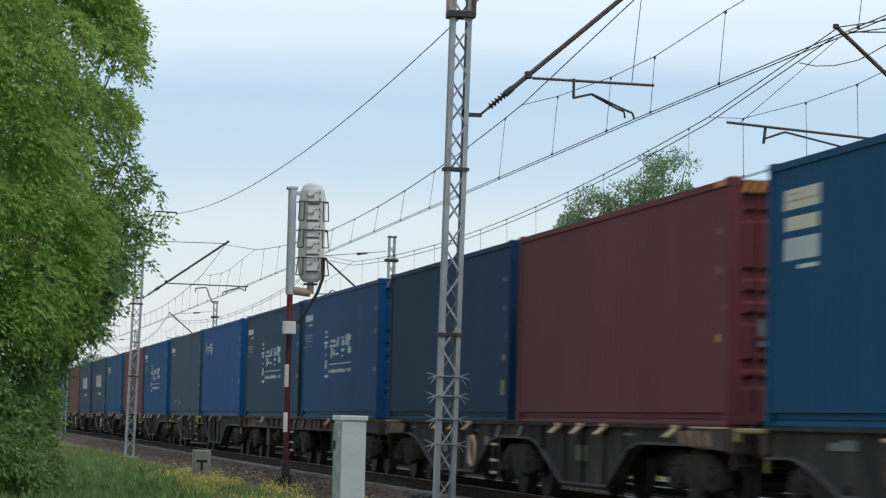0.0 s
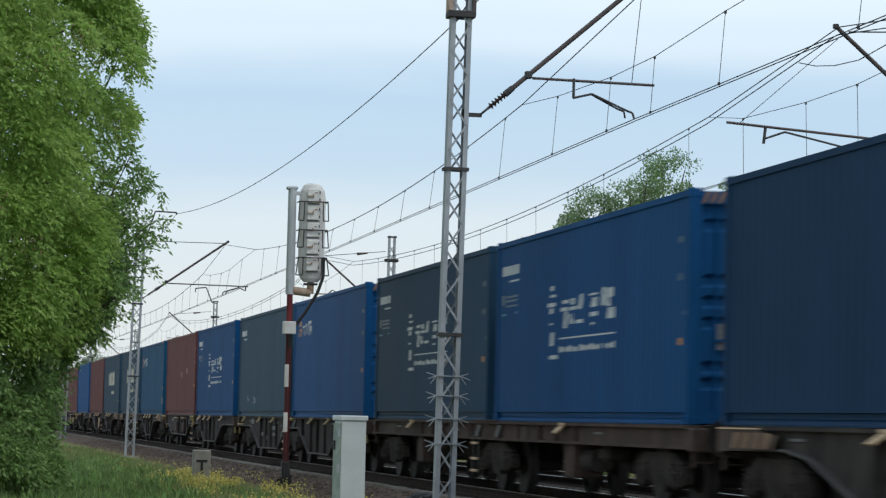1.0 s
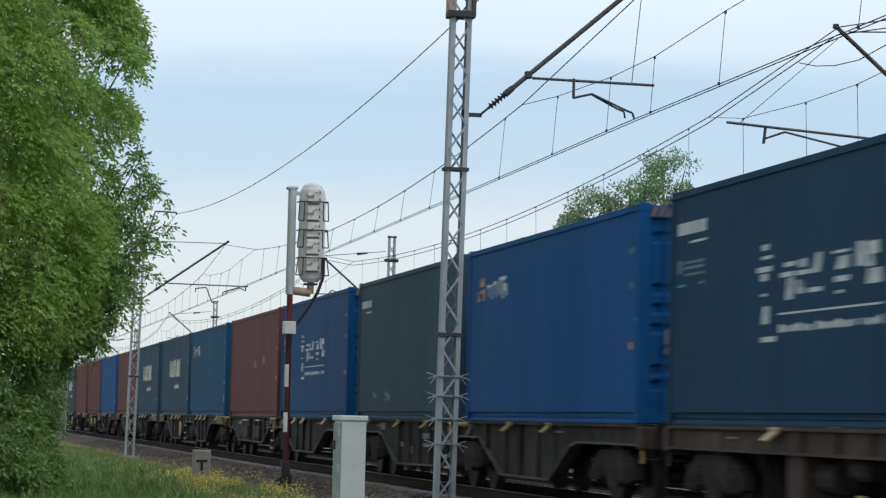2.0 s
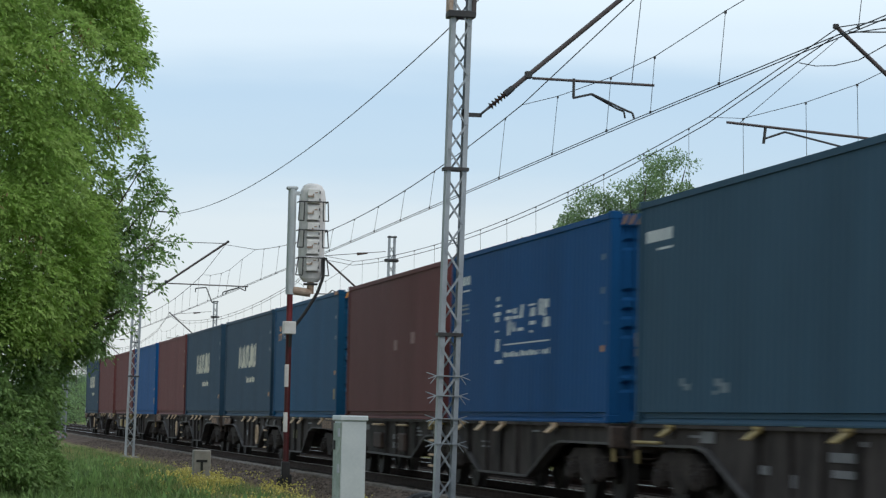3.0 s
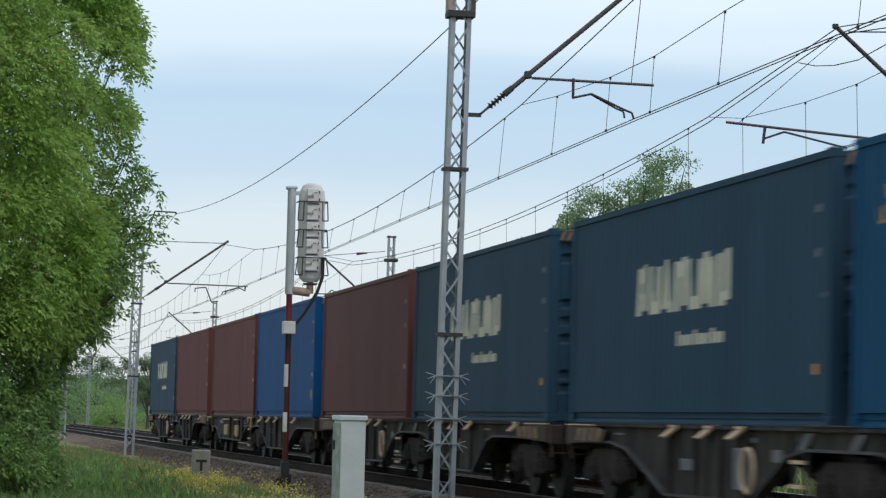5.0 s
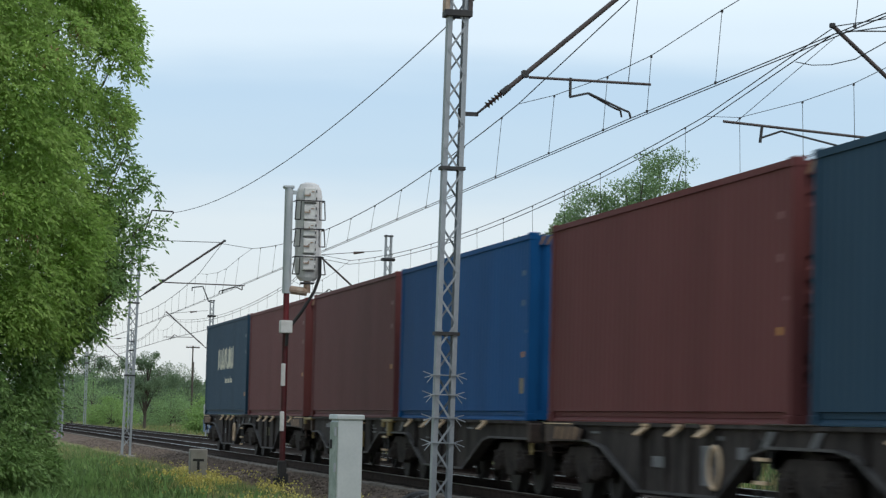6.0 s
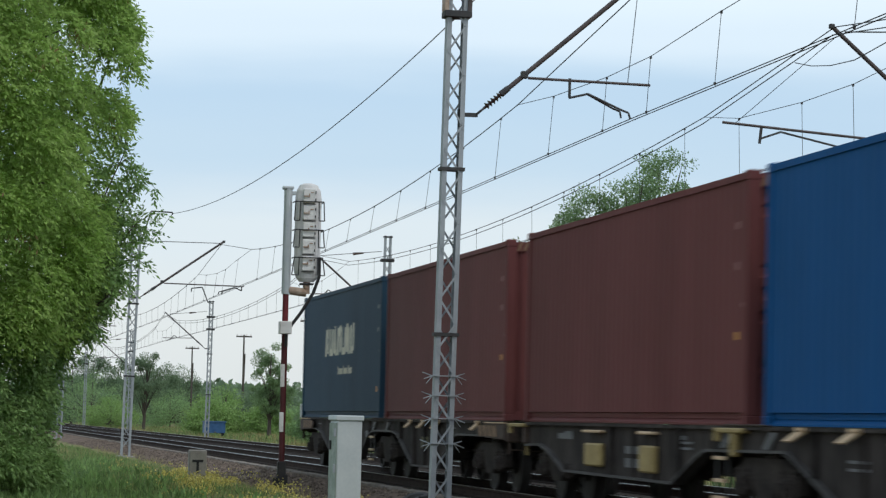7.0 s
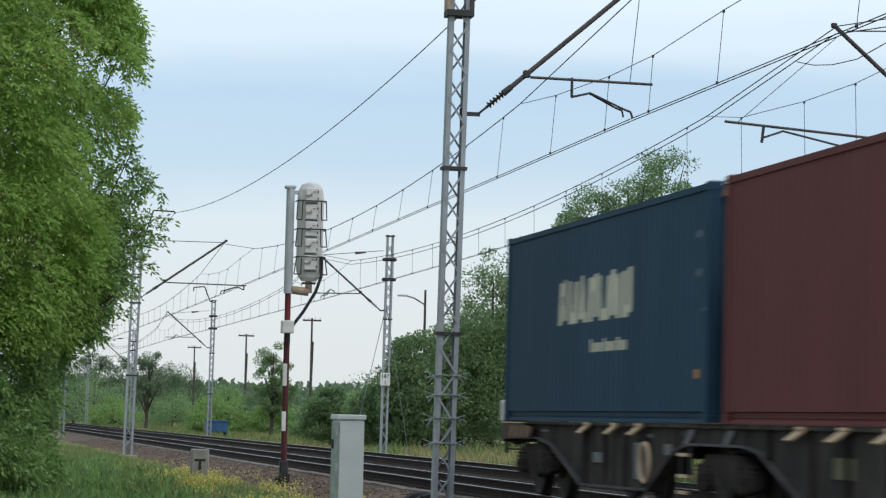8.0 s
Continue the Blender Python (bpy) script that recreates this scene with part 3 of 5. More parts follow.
    for a, b, s in (((8.5, -26, 8.1), (8.5, 42.5, 8.03), 0.85), ((8.5, 42.5, 8.03), (8.17, 99, 7.98), 0.78), ((8.17, 99, 7.98), (8.5, 163, 8.2), 0.8)):
        wire_curve("wire", sagging(a, b, s), 0.0095, feed)
    for x, y, z in ((7.7, 42.5, 8.2), (7.15, 99, 7.32)):
        h = part("bracket", tube(bmesh.new(), [(x, y, z - 0.25), (x + 0.3, y, z + 0.72), (8.17, y, z + 0.70), (8.17, y, z + 0.62)], 0.025), DARK_STEEL, label="bent dark tube bracket on the mast top")
        tagged(h, category="bracket", group="feeder brackets")
    st = part("stay_wire", rod(bmesh.new(), (6.95, 99, 7.02), (9.85, 99, 7.02), 0.012), DARK_STEEL, label="thin horizontal stay above the raking cantilever")
    tagged(st, category="stay", group="cantilever stays")
    for dx, dy in ((-0.9, 2.4), (1.6, 3.6)):
        g = part("guy_wire", rod(bmesh.new(), (16.95, 108, 5.4), (16.95 + dx, 108 + dy, -0.4), 0.012), STEEL, label="taut steel guy wire staying a mast")
        tagged(g, category="guy wire", group="guy wires")
    sign = empty("distance_sign", 16.94, 107.82, 2.62)
    tagged(sign, "small white enamel distance plate with black numerals", "sign")
    part("plate", boxes((-0.19, 0.19, -0.012, 0.012, -0.24, 0.24), bevel=0.01), WHITE, sign)
    for text, z, size in (("187", 0.05, 0.20), ("1", -0.18, 0.20)):
        cu = bpy.data.curves.new("numeral", "FONT")
        cu.body, cu.size, cu.align_x, cu.extrude = text, size, "CENTER", 0.003
        cu.materials.append(SIGN_BLACK)
        n = new("numeral", cu)
        n.parent = sign
        n.matrix_basis = pose(0, -0.017, z, 90, 0, 0)


# ---- trackside things ----
def build_signal():
    s = empty("railway_signal", 7.26, 59.3, 0.08)
    tagged(s, "light signal seen from behind on a red and white post", "signal")
    # long lower band in a darker red than the top band
    bands = [(0.0, 2.9, DARK_RED), (2.9, 3.58, RED)]
    part("base", boxes((-0.085, 0.085, -0.09, 0.09, -0.60, 0.16), (-0.17, -0.08, -0.04, 0.04, -0.6, -0.16), (0.06, 0.13, -0.08, 0.08, -0.55, -0.10), bevel=0.02), BLACK, s)
    for a, b, mat in bands:
        part("post_band", rod(bmesh.new(), (0, 0, a), (0, 0, b), 0.062, n=16), mat, s, smooth=False)
    for a, b in ((0.76, 1.16), (1.68, 2.14)):
        part("white_stripe", boxes((-0.068, 0.012, -0.072, 0.03, a, b), bevel=0.008), WHITE, s, "white painted stripe")
    up = rod(bmesh.new(), (0, 0, 3.58), (0, 0, 5.78), 0.092, 0.085, n=16)
    part("upper_post", up, GREY_POLE, s)
    part("cap", boxes((-0.12, 0.11, -0.09, 0.09, 5.73, 5.80), bevel=0.02), GREY_POLE, s)
    part("top_arm", boxes((0.0, 0.5, -0.04, 0.04, 5.62, 5.70), bevel=0.01), GREY_POLE, s)
    part("bracket", rod(bmesh.new(), (0.05, 0, 3.66), (0.42, 0, 3.62), 0.085, n=12), RUSTY, s, "rusty flaking bracket tube")
    part("junction_box", boxes((-0.13, 0.12, -0.2, 0.05, 2.76, 3.02), bevel=0.012), WHITE, s)
    part("neck", rod(bmesh.new(), (0.42, 0, 3.6), (0.42, 0, 3.9), 0.072, n=12), RUSTY, s, "rusty mounting neck")
    part("neck_clamp", boxes((0.28, 0.56, -0.09, 0.09, 3.78, 3.82), bevel=0.01), DARK_STEEL, s)
    # back of the lamp head
    bm = bmesh.new()
    prof = []
    for zz, w in ((3.84, 0.15), (3.92, 0.22), (4.06, 0.27), (5.56, 0.275), (5.72, 0.25), (5.83, 0.19), (5.87, 0.10)):
        prof.append((zz, w))
    rings = []
    for zz, w in prof:
        rings.append([bm.verts.new((0.42 + w * math.cos(a) , 0.62 * w * math.sin(a) * (1.0 if math.sin(a) < 0 else 0.5), zz)) for a in [k * math.pi / 10 for k in range(20)]])
    for a, b in zip(rings, rings[1:]):
        for i in range(20):
            bm.faces.new((a[i], a[(i + 1) % 20], b[(i + 1) % 20], b[i]))
    bm.faces.new(rings[0][::-1])
    bm.faces.new(rings[-1])
    bmesh.ops.recalc_face_normals(bm, faces=bm.faces)
    part("housing", bm, HOUSING, s, "white dusty back housing")
    for i in range(5):
        zz = 4.06 + i * 0.348
        d = part("lamp_door", boxes((0.29, 0.55, -0.205, -0.165, zz, zz + 0.30), bevel=0.015), WHITE, s)
        part("latch", boxes((0.30, 0.42, -0.235, -0.205, zz + 0.13, zz + 0.155), (0.40, 0.42, -0.24, -0.205, zz + 0.13, zz + 0.19), (0.44, 0.50, -0.22, -0.205, zz + 0.21, zz + 0.23)), RUSTY, d, "rust-streaked latch")
        for hz in (0.05, 0.20):
            part("hinge", boxes((0.535, 0.555, -0.22, -0.2, zz + hz, zz + hz + 0.05)), DARK_STEEL, d)
        part("gap_strip", boxes((0.29, 0.55, -0.19, -0.17, zz - 0.022, zz - 0.006)), DARK_STEEL, d)
    for z0, z1, flare in ((5.09, 5.48, 0.02), (4.54, 4.90, 0.03), (3.97, 4.33, 0.05)):
        part("cage_bar", tube(bmesh.new(), [(0.12, 0.12, z1), (0.13, -0.24, z1), (0.71, -0.24, z1), (0.72, 0.12, z1)], 0.014, 5), DARK_STEEL, s, "dark bent rod guard")
        for xx, sx in ((0.13, -1), (0.71, 1)):
            part("cage_side", tube(bmesh.new(), [(xx, -0.24, z1), (xx + sx * flare, -0.24, z0), (xx - sx * 0.09, -0.24, z0), (xx - sx * 0.10, -0.24, z1)], 0.013, 5), DARK_STEEL, s, "dark bent rod guard")
    cable = bmesh.new()
    tube(cable, [(0.66, -0.15, 4.35), (0.66, -0.15, 3.95), (0.55, -0.15, 3.62), (0.30, -0.15, 3.2), (0.12, -0.12, 2.95), (0.02, -0.12, 2.75), (0.02, -0.1, 2.5)], 0.033, 8)
    part("cable", cable, BLACK, s, "thick black cable conduit")


def build_cabinet():
    c = empty("trackside_cabinet", 5.50, 38.0, -0.52, 10.5)
    tagged(c, "pale grey steel trackside cabinet with overhanging lid", "cabinet")
    part("body", boxes((-0.17, 0.17, -0.15, 0.15, 0.0, 1.63), bevel=0.008), CABINET, c)
    part("side_door", boxes((-0.188, -0.172, -0.145, 0.145, 0.06, 1.60), bevel=0.005), CABINET_SIDE, c, "green-stained side door")
    part("lid", boxes((-0.2, 0.19, -0.17, 0.17, 1.63, 1.70), bevel=0.012), CABINET, c)
    for zz in (0.35, 0.95, 1.42):
        part("hinge", rod(bmesh.new(), (-0.2, -0.13, zz), (-0.2, -0.13, zz + 0.11), 0.018), STEEL, c)
    part("lock", boxes((-0.215, -0.188, 0.04, 0.09, 1.25, 1.37), bevel=0.006), DARK_STEEL, c)
    part("plinth", boxes((-0.2, 0.2, -0.18, 0.18, -0.25, 0.02), bevel=0.02), CONCRETE, c)


def build_marker():
    m = empty("marker_stone", 6.05, 64.6, -0.36)
    tagged(m, "weathered square concrete marker stone with a dark letter", "marker stone")
    part("block", boxes((-0.21, 0.18, -0.16, 0.16, -0.2, 0.74), bevel=0.025), CONCRETE, m)
    cu = bpy.data.curves.new("letter", "FONT")
    cu.body, cu.size, cu.align_x, cu.extrude, cu.offset = "T", 0.40, "CENTER", 0.004, 0.008
    cu.materials.append(SIGN_BLACK)
    n = new("letter", cu)
    n.parent = m
    n.matrix_basis = pose(-0.02, -0.166, 0.24, 90, 0, 0)


def build_hose():
    h = part("cable_coil", tube(bmesh.new(), [(7.75 + 0.3 * math.cos(a), 45.6 + 0.5 * math.sin(a), -0.16 + 0.10 * math.sin(a * 1.5)) for a in [k * 0.42 for k in range(13)]], 0.06, 7), BLACK, label="black cable loop lying on the ballast shoulder")
    tagged(h, category="cable")


def telegraph_pole(x, y, h):
    p = empty("telegraph_pole", x, y, ground_z(x, y))
    tagged(p, "dark wooden telegraph pole with a short crossarm", "utility pole", "telegraph poles")
    part("pole", rod(bmesh.new(), (0, 0, -0.3), (0, 0, h), 0.105, 0.075, 8), OLD_WOOD, p)
    part("brace_pole", rod(bmesh.new(), (0.0, 0.35, -0.3), (0.12, 0.05, h * 0.8), 0.09, 0.08, 8), OLD_WOOD, p)
    part("crossarm", boxes((-0.75, 0.75, -0.06, 0.06, h - 0.25, h - 0.12)), OLD_WOOD, p)
    for dx in (-0.65, -0.25, 0.25, 0.65):
        part("insulator", rod(bmesh.new(), (dx, 0, h - 0.12), (dx, 0, h + 0.05), 0.05, 0.035, 8), WHITE, p)


def build_far_things():
    for x, y, h in ((29.0, 320, 9.0), (29.8, 275, 9.2), (30.4, 232, 9.4)):
        telegraph_pole(x, y, h)
    lamp = empty("street_lamp", 26.1, 153, ground_z(26.1, 153))
    tagged(lamp, "street lamp on a dark pole with an outreaching arm", "street lamp")
    part("pole", rod(bmesh.new(), (0, 0, -0.3), (0, 0, 8.4), 0.085, 0.06, 8), OLD_WOOD, lamp)
    part("arm", tube(bmesh.new(), [(0, 0, 7.6), (-0.6, 0, 7.95), (-1.0, 0, 8.05)], 0.035), DARK_STEEL, lamp)
    part("head", boxes((-1.5, -0.95, -0.1, 0.1, 8.02, 8.12), bevel=0.02), GREY_POLE, lamp)
    b = empty("tipping_trailer", 20.55, 208, ground_z(20.5, 208))
    part("drawbar", tube(bmesh.new(), [(0, -0.6, 0.42), (0, -1.5, 0.36)], 0.05), DARK_STEEL, b)
    tagged(b, "small blue metal trailer parked on the grass", "trailer")
    part("body", prism([(-0.6, 0.35), (0.6, 0.35), (0.7, 1.15), (-0.7, 1.15)], -0.75, 0.75), BLUE_BIN, b)
    part("rim", boxes((-0.8, 0.8, -0.76, 0.76, 1.11, 1.19)), BLUE_BIN, b)
    for dx in (-0.6, 0.6):
        part("wheel", rod(bmesh.new(), (dx - 0.1, -0.2, 0.3), (dx + 0.1, -0.2, 0.3), 0.3, n=14), RUBBER, b)


# ---- plants ----
def leaf_mesh(name, pos, along, size, aspect, rng):
    """Every leaf a folded lozenge of four points."""
    n = len(pos)
    along = along / (np.linalg.norm(along, axis=1, keepdims=True) + 1e-9)
    rnd = rng.normal(size=(n, 3))
    side = np.cross(along, rnd)
    side /= np.linalg.norm(side, axis=1, keepdims=True) + 1e-9
    up = np.cross(side, along)
    s = (size * rng.uniform(0.65, 1.3, n))[:, None]
    mid = pos + along * s * 0.45
    v = np.stack([pos, mid + side * s * aspect * 0.5 + up * s * 0.06, pos + along * s, mid - side * s * aspect * 0.5 + up * s * 0.06], 1).reshape(-1, 3)
    me = bpy.data.meshes.new(name)
    me.vertices.add(4 * n)
    me.vertices.foreach_set("co", v.ravel())
    me.loops.add(4 * n)
    me.loops.foreach_set("vertex_index", np.arange(4 * n))
    me.polygons.add(n)
    me.polygons.foreach_set("loop_start", np.arange(n) * 4)
    me.update(calc_edges=True)
    return me


def limb_mesh(paths):
    bm = bmesh.new()
    for pts, r0, r1 in paths:
        k = len(pts) - 1
        for i in range(k):
            rod(bm, pts[i], pts[i + 1], r0 + (r1 - r0) * i / k, r0 + (r1 - r0) * (i + 1) / k, 7)
    return bm


def broadleaf(name, x, y, height, radius, low, leaf, n, material, seed, label, group="", clumps=60, shape=0.8, aspect=0.55, lean=0.0):
    """Tapered trunk, limbs that reach the clumps, and a loose crown of leaves."""
    rng = np.random.default_rng(seed)
    t = empty(name, x, y, ground_z(x, y))
    tagged(t, label, "tree" if name != "bush" else "bush", group)
    c = []
    while len(c) < clumps:
        p = rng.uniform(-1, 1, 3)
        f = (p[2] + 1) / 2
        wide = math.sin(math.pi * min(1, max(0.0, f * 0.9 + 0.08)) ** shape) ** 0.7
        if 0.25 * wide < math.hypot(p[0], p[1]) < wide:
            c.append((p[0] * radius + lean * f * height, p[1] * radius, low + f * (height - low)))
    c = np.array(c)
    paths = [([Vector((0, 0, -0.3)), Vector((lean * height * 0.3, 0, height * 0.35)), Vector((lean * height * 0.8, 0, height * 0.85))], height * 0.020 + 0.03, 0.03)]
    for q in c[:: max(1, len(c) // 22)]:
        z0 = max(0.15 * height, q[2] - 0.35 * height)
        a = Vector((lean * z0, 0, z0))
        b = Vector(q)
        paths.append(([a, a.lerp(b, 0.5) + Vector((0, 0, 0.04 * height)), b], height * 0.008 + 0.01, 0.012))
    part("trunk", limb_mesh(paths), BARK, t)
    k = rng.integers(0, len(c), n)
    off = rng.normal(size=(n, 3))
    off /= np.linalg.norm(off, axis=1, keepdims=True)
    rr = radius * rng.uniform(0.16, 0.36, len(c))[k] * rng.random(n) ** 0.45
    pos = c[k] + off * rr[:, None] * np.array((1, 1, 0.75))
    pos[:, 2] = np.maximum(pos[:, 2], 0.05)
    along = off + rng.normal(size=(n, 3)) * 0.8
    along[:, 2] -= 0.2
    part("crown", leaf_mesh("crown", pos, along, leaf, aspect, rng), material, t)
    return t


BIG_TREE = (-1.6, 58.0)
CROWN_Z = [-0.6, 0.14, 0.8, 1.47, 2.3, 3.0, 3.7, 4.8, 5.8, 6.5, 7.2, 8.0, 8.7, 9.4, 10.5, 12.0, 13.2]
CROWN_R = [4.25, 4.3, 4.3, 4.2, 4.2, 4.65, 5.1, 5.25, 5.25, 5.4, 5.55, 5.7, 5.6, 5.4, 4.7, 3.4, 1.2]
boughs = []


def compound(nodes, heads, rng, pairs=3, stalk=0.22):
    """Pinnate leaves: pairs of leaflets and one at the tip along a drooping stalk at each node."""
    n, k = len(nodes), 2 * pairs + 1
    heads = heads / (np.linalg.norm(heads, axis=1, keepdims=True) + 1e-9)
    side = np.cross(heads, rng.normal(size=(n, 3)) * 0.5 + np.array((0, 0, 1.0)))
    side /= np.linalg.norm(side, axis=1, keepdims=True) + 1e-9
    ln = stalk * rng.uniform(0.7, 1.3, n)
    pos, along = [], []
    for j in range(k):
        u = 1.0 if j == k - 1 else 0.35 + 0.6 * (j // 2) / pairs
        s = 0.0 if j == k - 1 else (1.0 if j % 2 else -1.0)
        p = nodes + heads * (ln * u)[:, None]
        p[:, 2] -= 0.35 * ln * u * u
        a = heads * (0.55 if s else 1.0) + side * s * 0.9 + rng.normal(size=(n, 3)) * 0.22
        a[:, 2] -= 0.45
        pos.append(p)
        along.append(a)
    return np.concatenate(pos), np.concatenate(along)


def leaf_clumps(rng, count, inside, z0, z1, size, gz):
    """Flattened domes of leaves that overlap like shingles round the crown: place, width and bearing."""
    rows = []
    for i in range(count):
        zz, a = rng.uniform(z0, z1), rng.uniform(0, 2 * math.pi)
        wide = rng.uniform(*size)
        edge = float(np.interp(zz, CROWN_Z, CROWN_R)) * (1 + 0.035 * noise.noise((math.cos(a) * 2.2 + 9, math.sin(a) * 2.2, zz * 0.7)))
        r = edge - 0.85 * wide - (rng.uniform(0.7, 1.7) if i >= count - inside else rng.uniform(-0.04, 0.28))
        rows.append((r * math.cos(a), r * math.sin(a), zz - gz, wide, a))
    return rows


def clump_leaves(clumps, rng, dense):
    nodes, heads = [], []
    for cx, cy, cz, wide, a in clumps:
        n = int(dense * (wide / 0.6) ** 1.9)
        out, c = np.array((math.cos(a), math.sin(a), 0.0)), np.array((cx, cy, cz))
        d = rng.normal(size=(n, 3)) + out * 0.55 + np.array((0, 0, 0.55))
        d /= np.linalg.norm(d, axis=1, keepdims=True)
        p = c + d * (rng.uniform(0.6, 1.0, n) ** 0.6)[:, None] * wide * np.array((1.0, 1.0, 0.60))
        p[:, 2] -= 0.25 * ((p - c) @ out)
        nodes.append(p)
        heads.append(d * 0.8 + out * 0.35 + np.array((0, 0, -0.35)) + rng.normal(size=(n, 3)) * 0.3)
    return compound(np.concatenate(nodes), np.concatenate(heads), rng, pairs=2)


def build_big_tree():
    rng = np.random.default_rng(11)
    x, y = BIG_TREE
    t = empty("large_tree", x, y, ground_z(x, y))
    tagged(t, "large leafy tree with drooping bright green foliage", "tree")
    gz = t.location.z
    clumps = leaf_clumps(rng, 850, 310, 2.3, 12.9, (0.45, 0.92), gz)
    limbs = [([Vector((0, 0, -0.3)), Vector((0.2, 0, 3)), Vector((0.1, 0.2, 7)), Vector((0.3, 0, 11.5))], 0.34, 0.05)]
    for cx, cy, cz, wide, a in clumps[::9]:
        s, e = Vector((0.15, 0.05, max(0.8, cz - rng.uniform(0.8, 2.2)))), Vector((cx, cy, cz))
        limbs.append(([s, s.lerp(e, 0.5) + Vector((0, 0, 0.35)), e], 0.06, 0.015))
    part("trunk", limb_mesh(limbs), BARK, t)
    pos, along = clump_leaves(clumps, rng, 98)
    part("crown", leaf_mesh("crown", pos, along, 0.110, 0.42, rng), LEAF, t)
    pods = np.concatenate([np.array((cx + 0.75 * wide * math.cos(a), cy + 0.75 * wide * math.sin(a), cz - 0.2 * wide)) + rng.normal(size=(26, 3)) * np.array((0.14, 0.14, 0.12)) for cx, cy, cz, wide, a in clumps[4::7]])
    tagged(part("seed_pods", leaf_mesh("seed_pods", pods, rng.normal(size=pods.shape) * 0.5 + np.array((0, 0, -1.0)), 0.10, 0.3, rng), SEEDS, t, "hanging brown seed pods"), kind="stuff")
    # thicket at the trunk's foot; crown shade is put into its leaf colour
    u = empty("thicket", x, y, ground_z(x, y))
    tagged(u, "dense thicket under the large tree, leaves darkened as crown shade", "shrub")
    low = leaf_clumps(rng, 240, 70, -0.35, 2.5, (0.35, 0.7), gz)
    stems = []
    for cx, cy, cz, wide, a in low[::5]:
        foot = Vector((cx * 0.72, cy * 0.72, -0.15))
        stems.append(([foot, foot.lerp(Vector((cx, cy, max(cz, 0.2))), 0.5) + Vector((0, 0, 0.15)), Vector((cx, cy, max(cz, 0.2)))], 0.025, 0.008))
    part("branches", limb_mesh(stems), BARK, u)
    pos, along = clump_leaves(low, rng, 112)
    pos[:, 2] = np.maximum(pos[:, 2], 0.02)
    part("foliage", leaf_mesh("foliage", pos, along, 0.110, 0.42, rng), LEAF_LOW_SHADED, u)
    # outer boughs that swing in the wind: root and tip in the tree's space
    for (rx_, rz_), (tx, tz), by, count in (((3.9, 3.6), (5.45, 6.35), -0.7, 190), ((4.0, 3.3), (5.75, 5.85), 0.2, 260), ((3.9, 3.1), (5.72, 4.85), -0.3, 260), ((3.7, 2.8), (5.6, 4.2), 0.5, 300), ((3.6, 2.5), (5.3, 3.55), -0.5, 300), ((3.4, 2.2), (4.8, 2.95), 0.3, 190), ((4.3, 6.9), (5.3, 8.6), 0.0, 60)):
        root = Vector((rx_, by, rz_ - gz))
        tip = Vector((tx - rx_, 0, tz - rz_))
        mid = tip * 0.5 + Vector((0.12, 0.1, -0.10))
        twigs = [([Vector((0, 0, 0)), mid, tip], 0.028, 0.008)]
        cc, hd = [], []
        for q in range(count // 10):
            u = rng.uniform(0.38, 1.02)
            base = np.array(mid.lerp(tip, (u - 0.5) * 2) if u > 0.5 else mid * (u * 2))
            way = rng.normal(size=3) * np.array((0.8, 0.9, 0.6)) + np.array((0.2, 0, 0.1))
            way /= max(1.0, np.linalg.norm(way))
            far = base + way * 0.45
            twigs.append(([Vector(base), Vector(base + way * 0.22 + np.array((0, 0, 0.03))), Vector(far)], 0.008, 0.003))
            f = rng.random((10, 1)) ** 0.7
            cc.append(base + (far - base) * f + rng.normal(size=(10, 3)) * 0.05)
            hd.append(way + rng.normal(size=(10, 3)) * 0.5 + np.array((0, 0, -0.2)))
        b = part("bough", limb_mesh(twigs), BARK, t, m=Matrix.Translation(root))
        pos, along = compound(np.concatenate(cc), np.concatenate(hd), rng, pairs=2)
        part("leaves", leaf_mesh("leaves", pos, along, 0.118, 0.40, rng), LEAF_SHADE, b)
        boughs.append((b, root, tip.length))


